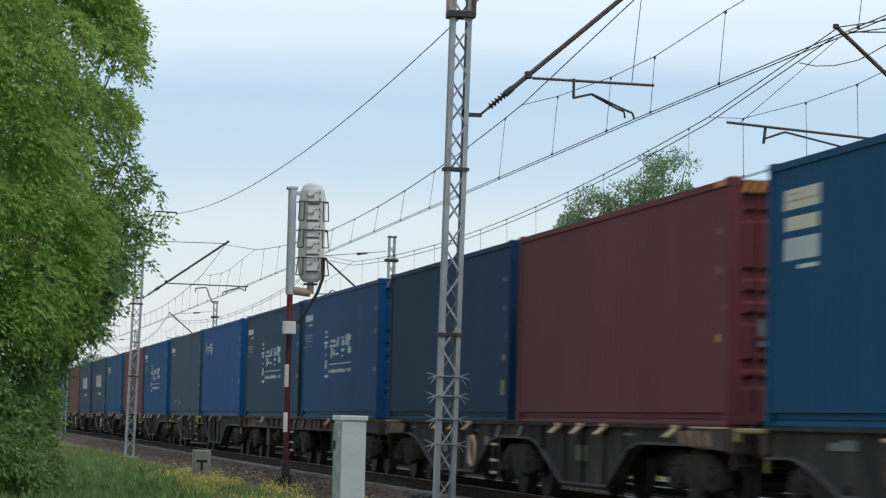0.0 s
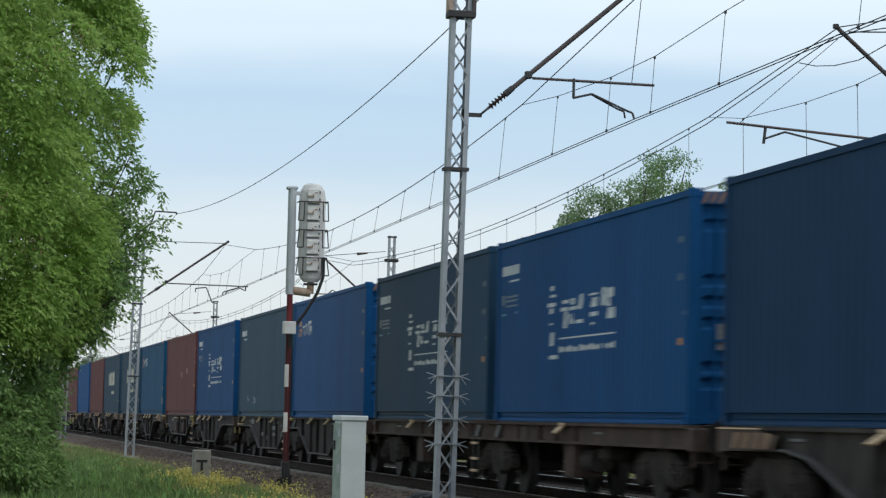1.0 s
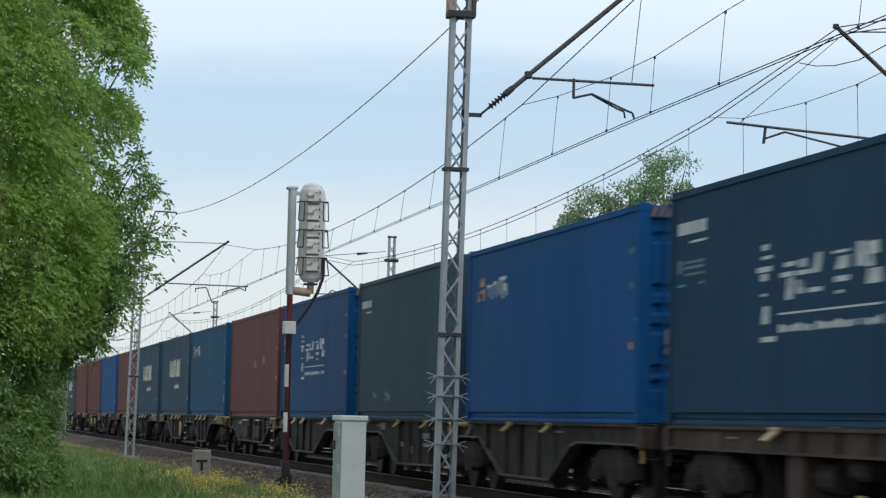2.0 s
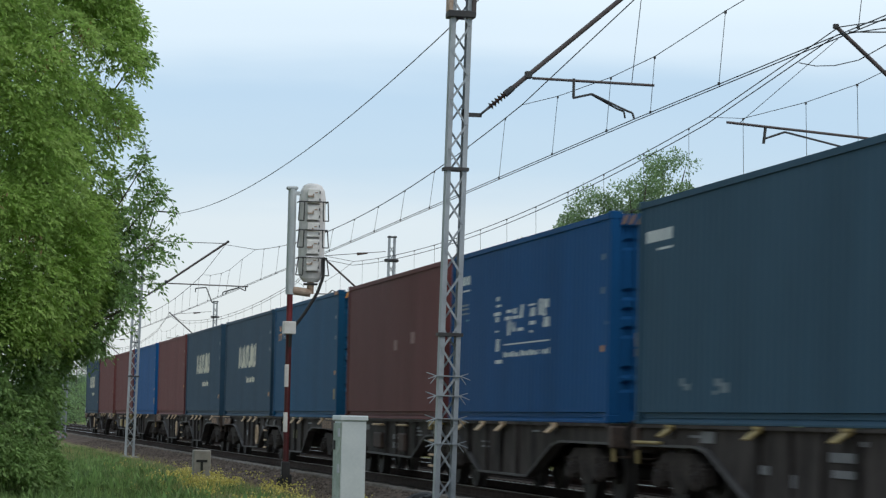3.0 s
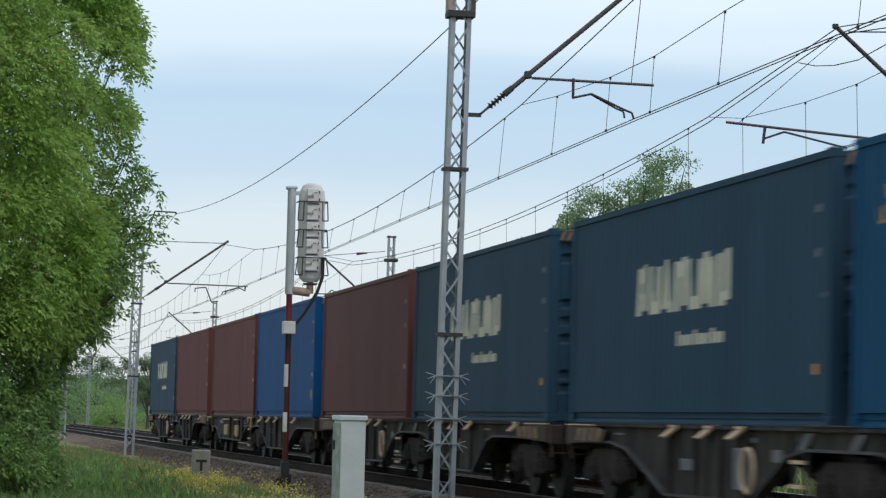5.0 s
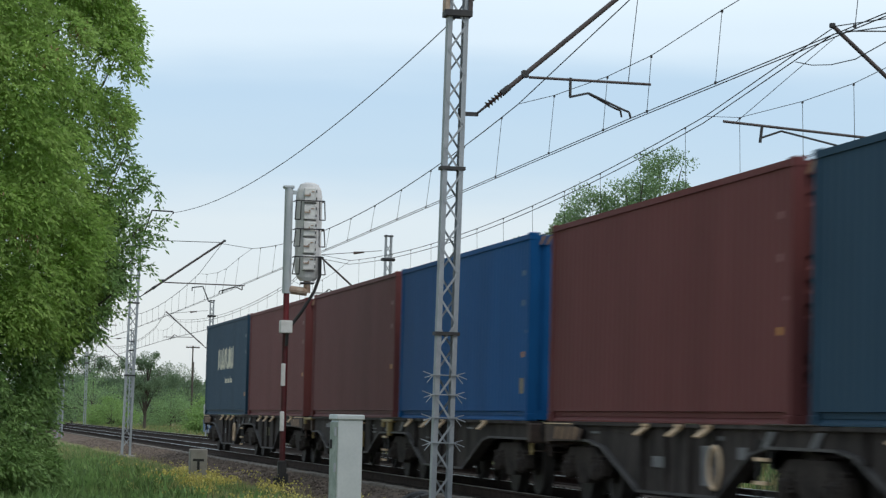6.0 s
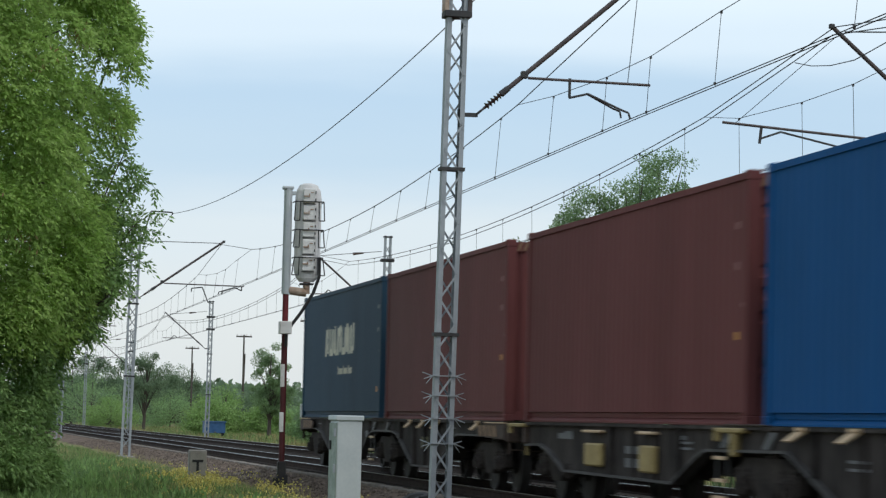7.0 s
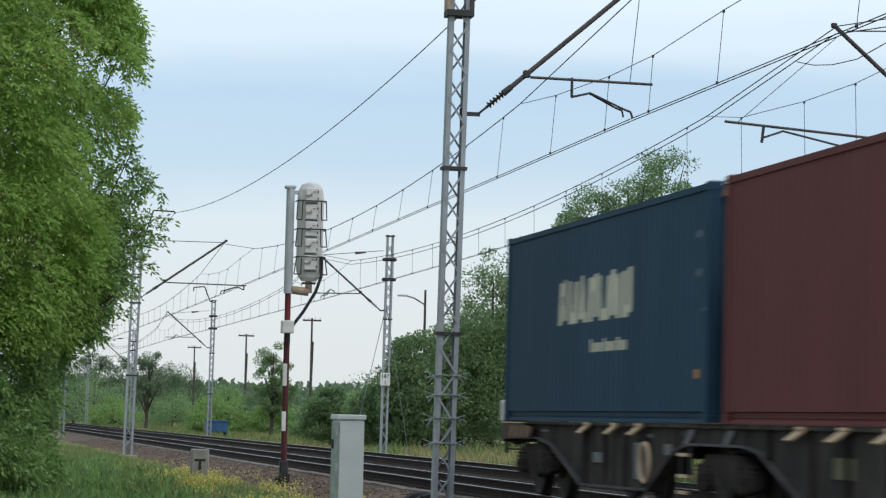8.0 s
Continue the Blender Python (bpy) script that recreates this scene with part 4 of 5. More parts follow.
def build_grass():
    rng = np.random.default_rng(5)

    def blades(name, n, xr, yr, hr, material, label, width=0.012, keep=None, splay=0.35):
        px, py = rng.uniform(*xr, n), yr[0] + rng.random(n) ** 1.3 * (yr[1] - yr[0])
        if keep:
            ok = np.array([keep(a, b) for a, b in zip(px, py)])
            px, py = px[ok], py[ok]
        n = len(px)
        pz = np.array([ground_z(a, b) for a, b in zip(px, py)]) - 0.02
        pos = np.stack([px, py, pz], 1)
        along = np.stack([rng.normal(0, splay, n), rng.normal(0, splay, n), np.ones(n)], 1)
        h = rng.uniform(*hr, n) * np.interp(px, (4.6, 5.6, 6.6, 7.4, 12), (1.0, 0.8, 0.38, 0.3, 1.0))
        me = leaf_mesh(name, pos, along, h, width, rng)
        tagged(part(name, me, material), label, "grass" if "flower" not in name else "flowers", kind="stuff")

    green = lambda a, b: noise.noise((a * 0.5, b * 0.15, 3)) > -0.25 or a < 4.4
    blades("verge_grass", 62000, (0.6, 6.6), (26, 125), (0.12, 0.38), GRASS, "tall green grass along the railway verge", 0.05, green)
    blades("dry_verge_grass", 13000, (4.2, 7.0), (26, 120), (0.10, 0.34), DRY, "dry straw-coloured grass stalks on the verge", 0.04)
    blades("shoulder_tufts", 3200, (6.6, 8.3), (30, 120), (0.2, 0.6), DRY, "sparse dry weeds on the ballast shoulder", 0.05)
    blades("far_dry_grass", 32000, (17.2, 30), (60, 330), (0.12, 0.34), DRY, "dry yellowish grass beyond the tracks", 0.12)
    blades("far_green_grass", 22000, (17.6, 34), (60, 300), (0.15, 0.5), GRASS, "green grass beyond the tracks", 0.12, lambda a, b: noise.noise((a * 0.3, b * 0.05, 8)) > 0.0)
    # yellow flower heads on stalks
    blades("verge_weeds", 34000, (1.8, 5.6), (40, 90), (0.14, 0.36), WEED, "low bright green leafy weeds on the verge", 0.34, lambda a, b: noise.noise((a * 0.7, b * 0.2, 6)) > -0.3 + 0.28 * max(0.0, a - 4.0), 0.8)
    blades("shoulder_weeds", 2600, (5.6, 7.0), (36, 100), (0.10, 0.22), WEED, "scattered small green plants at the ballast edge", 0.3, None, 0.8)
    n = 2200
    cx, cy = rng.normal(5.7, 0.42, n), rng.normal(60, 9, n)
    cx = np.where(rng.random(n) < 0.12, rng.uniform(6.2, 7.4, n), cx)
    ok = np.array([noise.noise((a * 1.1, b * 0.22, 5)) > -0.02 for a, b in zip(cx, cy)])
    cx, cy = cx[ok], cy[ok]
    cz = np.array([ground_z(a, b) for a, b in zip(cx, cy)]) + rng.uniform(0.06, 0.22, len(cx))
    base = np.repeat(np.stack([cx, cy, cz], 1), 5, 0) + rng.normal(size=(5 * len(cx), 3)) * 0.035
    me = leaf_mesh("flowers", base, rng.normal(size=base.shape) + np.array((0, 0, 0.6)), 0.042, 0.9, rng)
    tagged(part("verge_flowers", me, FLOWER), "small yellow flowers scattered among verge grass", "flowers", kind="stuff")


def build_trees():
    # tall trees behind the train
    for i, (x, y, h, r) in enumerate(((33.2, 150, 12.4, 2.0), (34.9, 151, 14.0, 2.4), (36.9, 150, 14.7, 2.5), (38.9, 152, 16.1, 2.6), (40.7, 150, 14.4, 2.3), (42.4, 152, 15.0, 1.3), (45.2, 153, 15.2, 1.1))):
        broadleaf("birch_tree", x, y, h, r, 3.0, 0.16, 29000 if r > 1.5 else 5000, LEAF_BIRCH, 20 + i, "tall fresh green birch with an airy crown", "trees behind the train", 170 if r > 1.5 else 50, 1.45)
    # group between the far mast and the train
    for i, (x, y, h, r, m) in enumerate(((25.6, 148, 6.6, 2.0, LEAF_BIRCH), (27.6, 150, 8.0, 2.5, LEAF_BIRCH), (29.2, 150, 10.3, 2.6, LEAF_BIRCH), (31.2, 152, 11.2, 2.8, LEAF_BIRCH), (24.3, 148, 5.6, 1.5, LEAF_BIRCH), (23.0, 150, 3.4, 1.6, LEAF_BIRCH), (21.6, 156, 3.2, 1.5, LEAF_BIRCH), (32.8, 158, 9.6, 3.0, LEAF_DARK))):
        broadleaf("birch_tree", x, y, h, r, 0.4, 0.16, 20000, m, 40 + i, "green tree with branches down to the grass", "trees beyond the tracks", 150, 0.85)
    broadleaf("fruit_tree", 21.2, 284, 8.0, 2.0, 2.8, 0.15, 9500, LEAF_DARK, 60, "small thinly leaved tree with a dark leaning trunk", clumps=44, lean=0.05)
    broadleaf("birch_tree", 25.35, 215, 7.3, 1.55, 1.6, 0.13, 15000, LEAF_BIRCH, 61, "slender birch with drooping dark foliage", "trees beyond the tracks", 70)
    bush = ((24.6, 240, 3.6, 3.0, LEAF_FRESH), (22.9, 236, 2.8, 2.2, LEAF_FRESH), (28.0, 236, 3.0, 2.0, LEAF_FRESH), (20.2, 318, 3.4, 3.2, LEAF_FRESH), (18.8, 330, 6.0, 4.5, LEAF_MID), (23.0, 340, 5.6, 4.5, LEAF_DARK), (27.6, 330, 4.4, 3.6, LEAF_MID), (24.5, 180, 2.6, 2.2, LEAF_MID), (26.8, 176, 3.4, 2.6, LEAF_MID), (29.5, 180, 3.6, 2.8, LEAF_MID), (31.5, 205, 4.4, 3.4, LEAF_DARK), (34, 190, 5.4, 3.4, LEAF_MID), (14.5, 420, 7.2, 5, LEAF_DARK), (30.6, 262, 4.2, 3.4, LEAF_DARK))
    for i, (x, y, h, r, m) in enumerate(bush):
        broadleaf("bush", x, y, h, r, 0.0, 0.18, 8000, m, 80 + i, "dense green bush beyond the railway", "bushes beyond the tracks", 80, 0.75)
    for i, (x, y, h, r) in enumerate(((17.6, 352, 8.8, 3.2), (20.6, 360, 9.6, 3.2), (23.4, 356, 8.6, 2.8), (15.0, 365, 8.0, 3.4), (29.6, 372, 8.2, 3.0), (33.4, 380, 7.6, 3.2))):
        broadleaf("broadleaf_tree", x, y, h, r, 1.0, 0.2, 12000, LEAF_DARK, 120 + i, "dark green tree in the wood behind the meadow", "trees of the far wood", 90, 0.8)
    # far woods along the horizon
    rng = np.random.default_rng(9)
    n = 85000
    k = 700
    ang = rng.uniform(radians(-3), radians(26), k)
    dist = rng.uniform(430, 760, k)
    hh = dist * rng.uniform(0.009, 0.0135, k)
    idx = rng.integers(0, k, n)
    f = rng.random(n)
    wide = 4.5 * np.sqrt(np.clip(1 - (f - 0.35) ** 2 / 0.45, 0.02, 1))
    a = rng.uniform(0, 2 * math.pi, n)
    rad = wide * rng.random(n) ** 0.35
    pos = np.stack([dist[idx] * np.sin(ang[idx]) + rad * np.cos(a), dist[idx] * np.cos(ang[idx]) + rad * np.sin(a), f * hh[idx]], 1)
    pos[:, 2] += 0.1
    along = rng.normal(size=(n, 3))
    tagged(part("far_woods", leaf_mesh("far_woods", pos, along, 1.4, 0.7, rng), LEAF_DARK), "dark mixed woods along the horizon", "woods", kind="stuff")


# ---- the train ----
LONG, HIGH, HALF = 12.192, 2.896, 1.219
GAP, PITCH_W, DECK = 0.72, 26.67, 1.155
PERIOD = 0.278


def corrugation(y):
    """Depth of the side wall at y along the container."""
    p = ((-y - 0.16) / PERIOD) % 1.0
    if p < 0.26:
        return 0.0
    if p < 0.5:
        return (p - 0.26) / 0.24
    if p < 0.76:
        return 1.0
    return (1 - p) / 0.24


def wall_breaks(y0, y1):
    """Points along the wall at which its profile bends, between y0 and y1 (y1 < y0)."""
    pts, k = [y0], 0
    while True:
        base = -0.16 - k * PERIOD
        for f in (0.0, 0.26, 0.5, 0.76):
            y = base - f * PERIOD
            if y1 + 1e-4 < y < y0 - 1e-4:
                pts.append(y)
        if base < y1:
            break
        k += 1
    return pts + [y1]


def wall_strip(bm, y0, y1, z0, z1, proud=0.0, slant=0.0):
    ys = wall_breaks(y0, y1)
    prev = None
    for y in ys:
        x = -1.192 + 0.009 * corrugation(y) - proud
        pair = (bm.verts.new((x, y, z0)), bm.verts.new((x, y - slant, z1)))
        if prev:
            bm.faces.new((prev[0], prev[1], pair[1], pair[0]))
        prev = pair


def mark(rows):
    """Lettering painted on the wall: rows of distance from the rear end, length, height and size."""
    bm = bmesh.new()
    for d, w, z, h, *lean in rows:
        wall_strip(bm, -d, -d - w, z, z + h, 0.003, lean[0] if lean else 0.0)
    return bm


CONT = {}


def container_meshes():
    bm = bmesh.new()
    wall_strip(bm, -0.14, -LONG + 0.14, 0.165, 2.80)
    CONT["side_wall"] = mesh_of(bm, "side_wall")
    bm = bmesh.new()
    rail_profile = [(-1.198, 0.170), (-1.198, 0.152), (-1.122, 0.140), (-1.118, 0.095), (-1.172, 0.040), (-1.186, 0.030), (-1.186, 0.005), (-1.09, 0.005), (-1.09, 0.170)]
    ends = [[bm.verts.new((x, y, z)) for x, z in rail_profile] for y in (-0.16, -LONG + 0.16)]
    for i in range(len(rail_profile)):
        k = (i + 1) % len(rail_profile)
        bm.faces.new((ends[0][i], ends[1][i], ends[1][k], ends[0][k]))
    bmesh.ops.recalc_face_normals(bm, faces=bm.faces)
    CONT["bottom_rail"] = mesh_of(bm, "bottom_rail")
    CONT["top_rail"] = mesh_of(boxes((-1.212, -1.15, -LONG + 0.17, -0.17, 2.795, 2.872)), "top_rail")
    CONT["corner_post"] = mesh_of(boxes((-1.212, -1.06, -0.158, -0.006, 0.11, 2.79), bevel=0.012), "corner_post")
    CONT["corner_casting"] = mesh_of(boxes((-1.219, -1.057, -0.178, 0, 0, 0.118), bevel=0.012), "corner_casting")
    bm = bmesh.new()
    ys = [-0.1 - i * (LONG - 0.2) / 88 for i in range(89)]
    prev = None
    for i, y in enumerate(ys):
        z = 2.872 if i % 4 in (1, 2) else 2.852
        pair = (bm.verts.new((-1.15, y, z)), bm.verts.new((1.15, y, z)))
        if prev:
            bm.faces.new((prev[0], prev[1], pair[1], pair[0]))
        prev = pair
    CONT["roof"] = mesh_of(bm, "roof")
    CONT["floor"] = mesh_of(boxes((-1.15, 1.15, -LONG + 0.1, -0.1, 0.08, 0.15)), "floor")
    # door leaf with pressed horizontal ribs, at the front end
    bm = bmesh.new()
    zs = [(0.17, 0)]
    for z in (0.42, 0.62, 1.16, 1.42, 1.68, 2.36):
        zs += [(z, 0), (z + 0.045, 1), (z + 0.125, 1), (z + 0.17, 0)]
    zs.append((2.70, 0))
    prev = None
    for z, d in zs:
        y = -LONG + 0.07 + 0.045 * d
        row = (bm.verts.new((-1.05, y - 0.045 * d, z)), bm.verts.new((-0.98, y, z)), bm.verts.new((-0.08, y, z)), bm.verts.new((-0.02, y - 0.045 * d, z)))
        if prev:
            for i in range(3):
                bm.faces.new((prev[i], prev[i + 1], row[i + 1], row[i]))
        prev = row
    CONT["door"] = mesh_of(bm, "door")
    lock = rod(bmesh.new(), (0, -LONG + 0.045, 0.12), (0, -LONG + 0.045, 2.76), 0.017, n=6)
    box(lock, -0.02, 0.28, -LONG + 0.015, -LONG + 0.04, 1.02, 1.05)
    CONT["lock_rod"] = mesh_of(lock, "lock_rod")
    CONT["header"] = mesh_of(boxes((-1.06, 1.06, -LONG + 0.005, -LONG + 0.12, 2.70, 2.86)), "header")
    CONT["sill"] = mesh_of(boxes((-1.06, 1.06, -LONG + 0.005, -LONG + 0.12, 0.02, 0.17)), "sill")
    bm = bmesh.new()
    prev = None
    for i in range(41):
        x = -1.06 + i * 2.12 / 40
        y = -0.02 if i % 4 in (1, 2) else -0.06
        pair = (bm.verts.new((x, y, 0.12)), bm.verts.new((x, y, 2.80)))
        if prev:
            bm.faces.new((prev[0], prev[1], pair[1], pair[0]))
        prev = pair
    CONT["end_wall"] = mesh_of(bm, "end_wall")
    stripe = bmesh.new()
    for k in range(7):
            x = -(1.02 - k * 0.10)
            bar(stripe, (x - 0.02, -LONG - 0.004, 2.715), (x + 0.03, -LONG - 0.004, 2.845), 0.042, 0.012)
    CONT["warning_stripe"] = mesh_of(stripe, "warning_stripe")
    CONT["side_stripe"] = mesh_of(boxes((-1.216, -1.211, -LONG + 0.2, -LONG + 0.62, 2.80, 2.865)), "side_stripe")
    rng = random.Random(4)
    # block letters
    rows, d = [], 3.8
    for i in range(7):
        tip = (0.10, -0.05, 0.16, 0.0, -0.14, 0.04, 0.0)[i]
        rows += [(d + 0.02, 0.25, 1.40 + (0.0, 0.0, 0.05)[i % 3], 0.62, tip), (d + 0.34, 0.25, 1.40 + (0.06, 0.0, 0.0)[i % 3], 0.60, -0.6 * tip)]
        if i in (1, 4, 6):
            rows.append((d + 0.2, 0.16, 1.40, 0.16))
        if i in (0, 3, 5):
            rows.append((d + 0.2, 0.16, 1.82, 0.18))
        if i == 2:
            rows.append((d + 0.2, 0.16, 1.62, 0.16))
        d += 0.655
    CONT["block_mark"] = mesh_of(mark(rows), "logo")
    CONT["block_line"] = mesh_of(mark([(5.9 + i * 0.2, 0.15, 0.97, 0.13 + 0.05 * (i % 4 == 0)) for i in range(11)]), "subtitle")
    # brush-stroke writing: four broken signs of blots and strokes, a rule and a line of small writing below
    signs = [(4.94, 0.39, 1.73, 0.05), (4.78, 0.50, 1.62, 0.055), (5.0, 0.24, 1.37, 0.24, 0.05), (5.5, 0.24, 1.70, 0.09), (5.38, 0.46, 1.62, 0.05), (5.43, 0.2, 1.42, 0.15, -0.05),
             (5.9, 0.26, 1.62, 0.21, 0.12), (5.81, 0.48, 1.42, 0.05), (6.65, 0.54, 1.785, 0.03), (6.74, 0.42, 1.62, 0.13, 0.06), (6.7, 0.5, 1.49, 0.06), (6.76, 0.22, 1.37, 0.035),
             (7.43, 0.25, 1.62, 0.25, 0.04), (7.76, 0.34, 1.72, 0.13), (7.74, 0.25, 1.60, 0.12, -0.06), (7.76, 0.45, 1.43, 0.15, 0.05)]
    rows = signs + [(4.72, 3.54, 1.215, 0.022)]
    rows += [(4.74 + i * 0.17, 0.12 + 0.03 * (i % 3 == 0), 1.02 + 0.012 * (i % 2), 0.065 + 0.03 * (i % 4 == 0)) for i in range(21) if i not in (7, 16)]
    CONT["brush_mark"] = mesh_of(mark(rows), "writing")
    rows = [(4.08, 0.22, 1.95, 0.07), (4.08, 0.36, 1.85, 0.04), (3.88, 0.55, 1.71, 0.06), (4.05, 0.21, 1.61, 0.08), (4.06, 0.18, 1.44, 0.03), (4.1, 0.26, 1.13, 0.2, 0.05), (4.09, 0.56, 0.93, 0.06)]
    CONT["figure_mark"] = mesh_of(mark(rows), "emblem")
    CONT["label_mark"] = mesh_of(mark([(0.35 + i * 0.34, 0.28, 2.33, 0.15) for i in range(4)] + [(0.95, 0.72, 2.215, 0.03)]), "code")
    CONT["label_faint"] = mesh_of(mark([(0.34, 0.22, 1.86, 0.16), (0.7, 0.9, 1.965, 0.035), (0.7, 0.9, 1.90, 0.035), (0.7, 0.92, 1.82, 0.03)]), "faint_mark")
    CONT["teal"] = mesh_of(mark([(0.33, 0.38, 1.69, 0.03), (1.4, 0.2, 1.70, 0.03)]), "teal_mark")
    CONT["orange_logo"] = mesh_of(mark([(0.80, 0.20, 2.00, 0.17, -0.10), (1.02, 0.34, 2.24, 0.14, -0.04), (1.22, 0.16, 2.00, 0.20, 0.04), (1.02, 0.30, 2.13, 0.05)]), "orange_emblem")
    CONT["white_logo"] = mesh_of(mark([(1.70, 0.10, 2.05, 0.17), (1.60, 0.34, 2.20, 0.05), (1.98, 0.10, 2.00, 0.25), (2.15, 0.30, 2.22, 0.07), (2.35, 0.10, 2.02, 0.22), (2.62, 0.14, 2.04, 0.26), (2.62, 0.55, 2.28, 0.06), (2.90, 0.12, 1.98, 0.32), (3.02, 0.26, 2.10, 0.12), (3.18, 0.12, 2.02, 0.1)]), "white_lettering")
    CONT["white_label"] = mesh_of(mark([(0.56, 1.3, 2.34, 0.22), (0.60, 1.2, 2.11, 0.15)]), "white_label")
    CONT["label_text"] = mesh_of(mark([(0.62, 1.15, 2.42, 0.025), (0.62, 0.5, 2.49, 0.025)]), "label_stripe")
    CONT["bold_code"] = mesh_of(mark([(0.59 + i * 0.32, 0.25, 1.79, 0.24) for i in range(4)] + [(1.1, 0.7, 1.69, 0.045)]), "bold_code")
    CONT["warning_plate"] = mesh_of(mark([(11.64, 0.13, 0.98, 0.09)]), "warning_plate")
    CONT["low_plate"] = mesh_of(mark([(11.57, 0.14, 0.55, 0.11)]), "warning_plate")
    CONT["tall_plate"] = mesh_of(mark([(11.55, 0.2, 0.42, 0.24)]), "tall_plate")
    CONT["faint_patch"] = mesh_of(mark([(6.4, 0.42, 1.36, 0.2), (8.4, 0.5, 1.45, 0.22)]), "faint_patch")
    CONT["edge_plates"] = [mesh_of(mark([row]), "faint_plate") for row in ((11.62, 0.13, 2.25, 0.08), (11.62, 0.12, 1.78, 0.09), (11.9, 0.1, 1.35, 0.05))]
    CONT["scuff"] = mesh_of(mark([(2.2, 0.2, 0.47, 0.10), (2.4, 0.25, 0.42, 0.08), (3.8, 0.3, 0.46, 0.09), (4.05, 0.35, 0.38, 0.12), (3.7, 0.2, 0.36, 0.05)]), "scuff")


LABELS = {
    "block": "shipping container with cream block lettering on its side",
    "brush": "shipping container with white brush-stroke writing on its side",
    "orange": "shipping container with a small orange and white emblem",
    "label": "shipping container with a white label near its end",
    "plain": "shipping container with plain ribbed sides",
    "code": "shipping container with a small white code near its end",
}
COLOURS = {"blue": "blue", "royal": "bright blue", "petrol": "petrol blue", "navy": "dark navy", "slate": "slate blue", "steel": "steel blue", "grey": "grey-green", "brown": "red-brown", "maroon": "dull maroon"}


def container(colour, style, extra=()):
    paint_m = PAINTS[colour]
    t = empty("shipping_container")
    tagged(t, f"{COLOURS[colour]} {LABELS[style]}", "container", "containers on the train")
    turn = pose(0, -LONG, 0, 0, 0, 180)
    mirror_end = [pose(0, 0, 0), turn]
    for m in mirror_end:
        part("side_wall", CONT["side_wall"], paint_m, t, m=m)
        part("bottom_rail", CONT["bottom_rail"], paint_m, t, m=m)
        part("top_rail", CONT["top_rail"], paint_m, t, m=m)
    for m in (pose(0, 0, 0), pose(0, -LONG + 0.164, 0), turn, pose(0, -0.164, 0, 0, 0, 180)):
        part("corner_post", CONT["corner_post"], paint_m, t, m=m)
    for z in (0.0, HIGH - 0.118):
        for m in (pose(0, 0, z), pose(0, -LONG + 0.178, z), pose(0, -LONG, z, 0, 0, 180), pose(0, -0.178, z, 0, 0, 180)):
            part("corner_casting", CONT["corner_casting"], paint_m, t, m=m)
    for key in ("roof", "floor", "header", "sill", "end_wall"):
        part(key, CONT[key], paint_m, t)
    if "blind" in extra:
        part("end_wall", CONT["end_wall"], paint_m, t, m=turn)
    else:
        for m in (pose(0, 0, 0), pose(1.07, 0, 0)):
            part("door", CONT["door"], paint_m, t, m=m)
        for x in (-0.85, -0.3, 0.3, 0.85):
            part("lock_rod", CONT["lock_rod"], paint_m, t, m=pose(x, 0, 0))
    for m in (pose(0, 0, 0), pose(1.42, 0, 0)):
        part("warning_band", CONT["warning_stripe"], ORANGE if "stripe" in extra else STRIPE, t, "orange and black warning stripes", m=m)
    part("side_stripe", CONT["side_stripe"], ORANGE if "stripe" in extra else paint_m, t)
    if "plate" in extra:
        part("tall_plate", CONT["tall_plate"], YELLOW, t, "small yellow plate")
    if colour not in ("brown", "slate", "steel"):
        part("door_placard", boxes((-0.86, -0.50, -LONG + 0.035, -LONG + 0.05, 0.92, 1.24)), FRAME_PALE, t, "grey placard on the door")
    for plate in CONT["edge_plates"]:
        part("faint_plate", plate, PATCH if colour in ("brown", "maroon") else MARK_FAINT, t, "small faded plate")
    part("warning_plate", CONT["low_plate" if style == "block" else "warning_plate"], ORANGE, t, "small orange warning mark")
    if style == "block":
        part("logo", CONT["block_mark"], MARK_CREAM, t, "cream block lettering bars")
        tagged(part("subtitle", CONT["block_line"], MARK_CREAM, t), kind="stuff")
    if style == "brush":
        part("writing", CONT["brush_mark"], MARK, t, "white brush-stroke writing")
        part("emblem", CONT["figure_mark"], MARK, t)
        tagged(part("code", CONT["label_mark"], MARK, t), kind="stuff")
        part("faint_mark", CONT["label_faint"], MARK_FAINT, t)
        part("teal_mark", CONT["teal"], MARK_TEAL, t)
    if style == "orange":
        part("orange_emblem", CONT["orange_logo"], ORANGE, t, "orange emblem")
        part("white_lettering", CONT["white_logo"], MARK, t, "white emblem lettering")
    if style == "label":
        part("white_label", CONT["white_label"], MARK_CREAM, t, "white label panel")
        part("label_stripe", CONT["label_text"], SIGN_BLACK, t)
        part("bold_code", CONT["bold_code"], MARK, t)
    if style == "code":
        tagged(part("code", CONT["label_mark"], MARK, t), kind="stuff")
        part("scuff", CONT["scuff"], MARK_FAINT, t, "pale scuffed patches")
    if "patch" in extra:
        part("faint_patch", CONT["faint_patch"], PATCH, t, "faded pink patches")
    return t


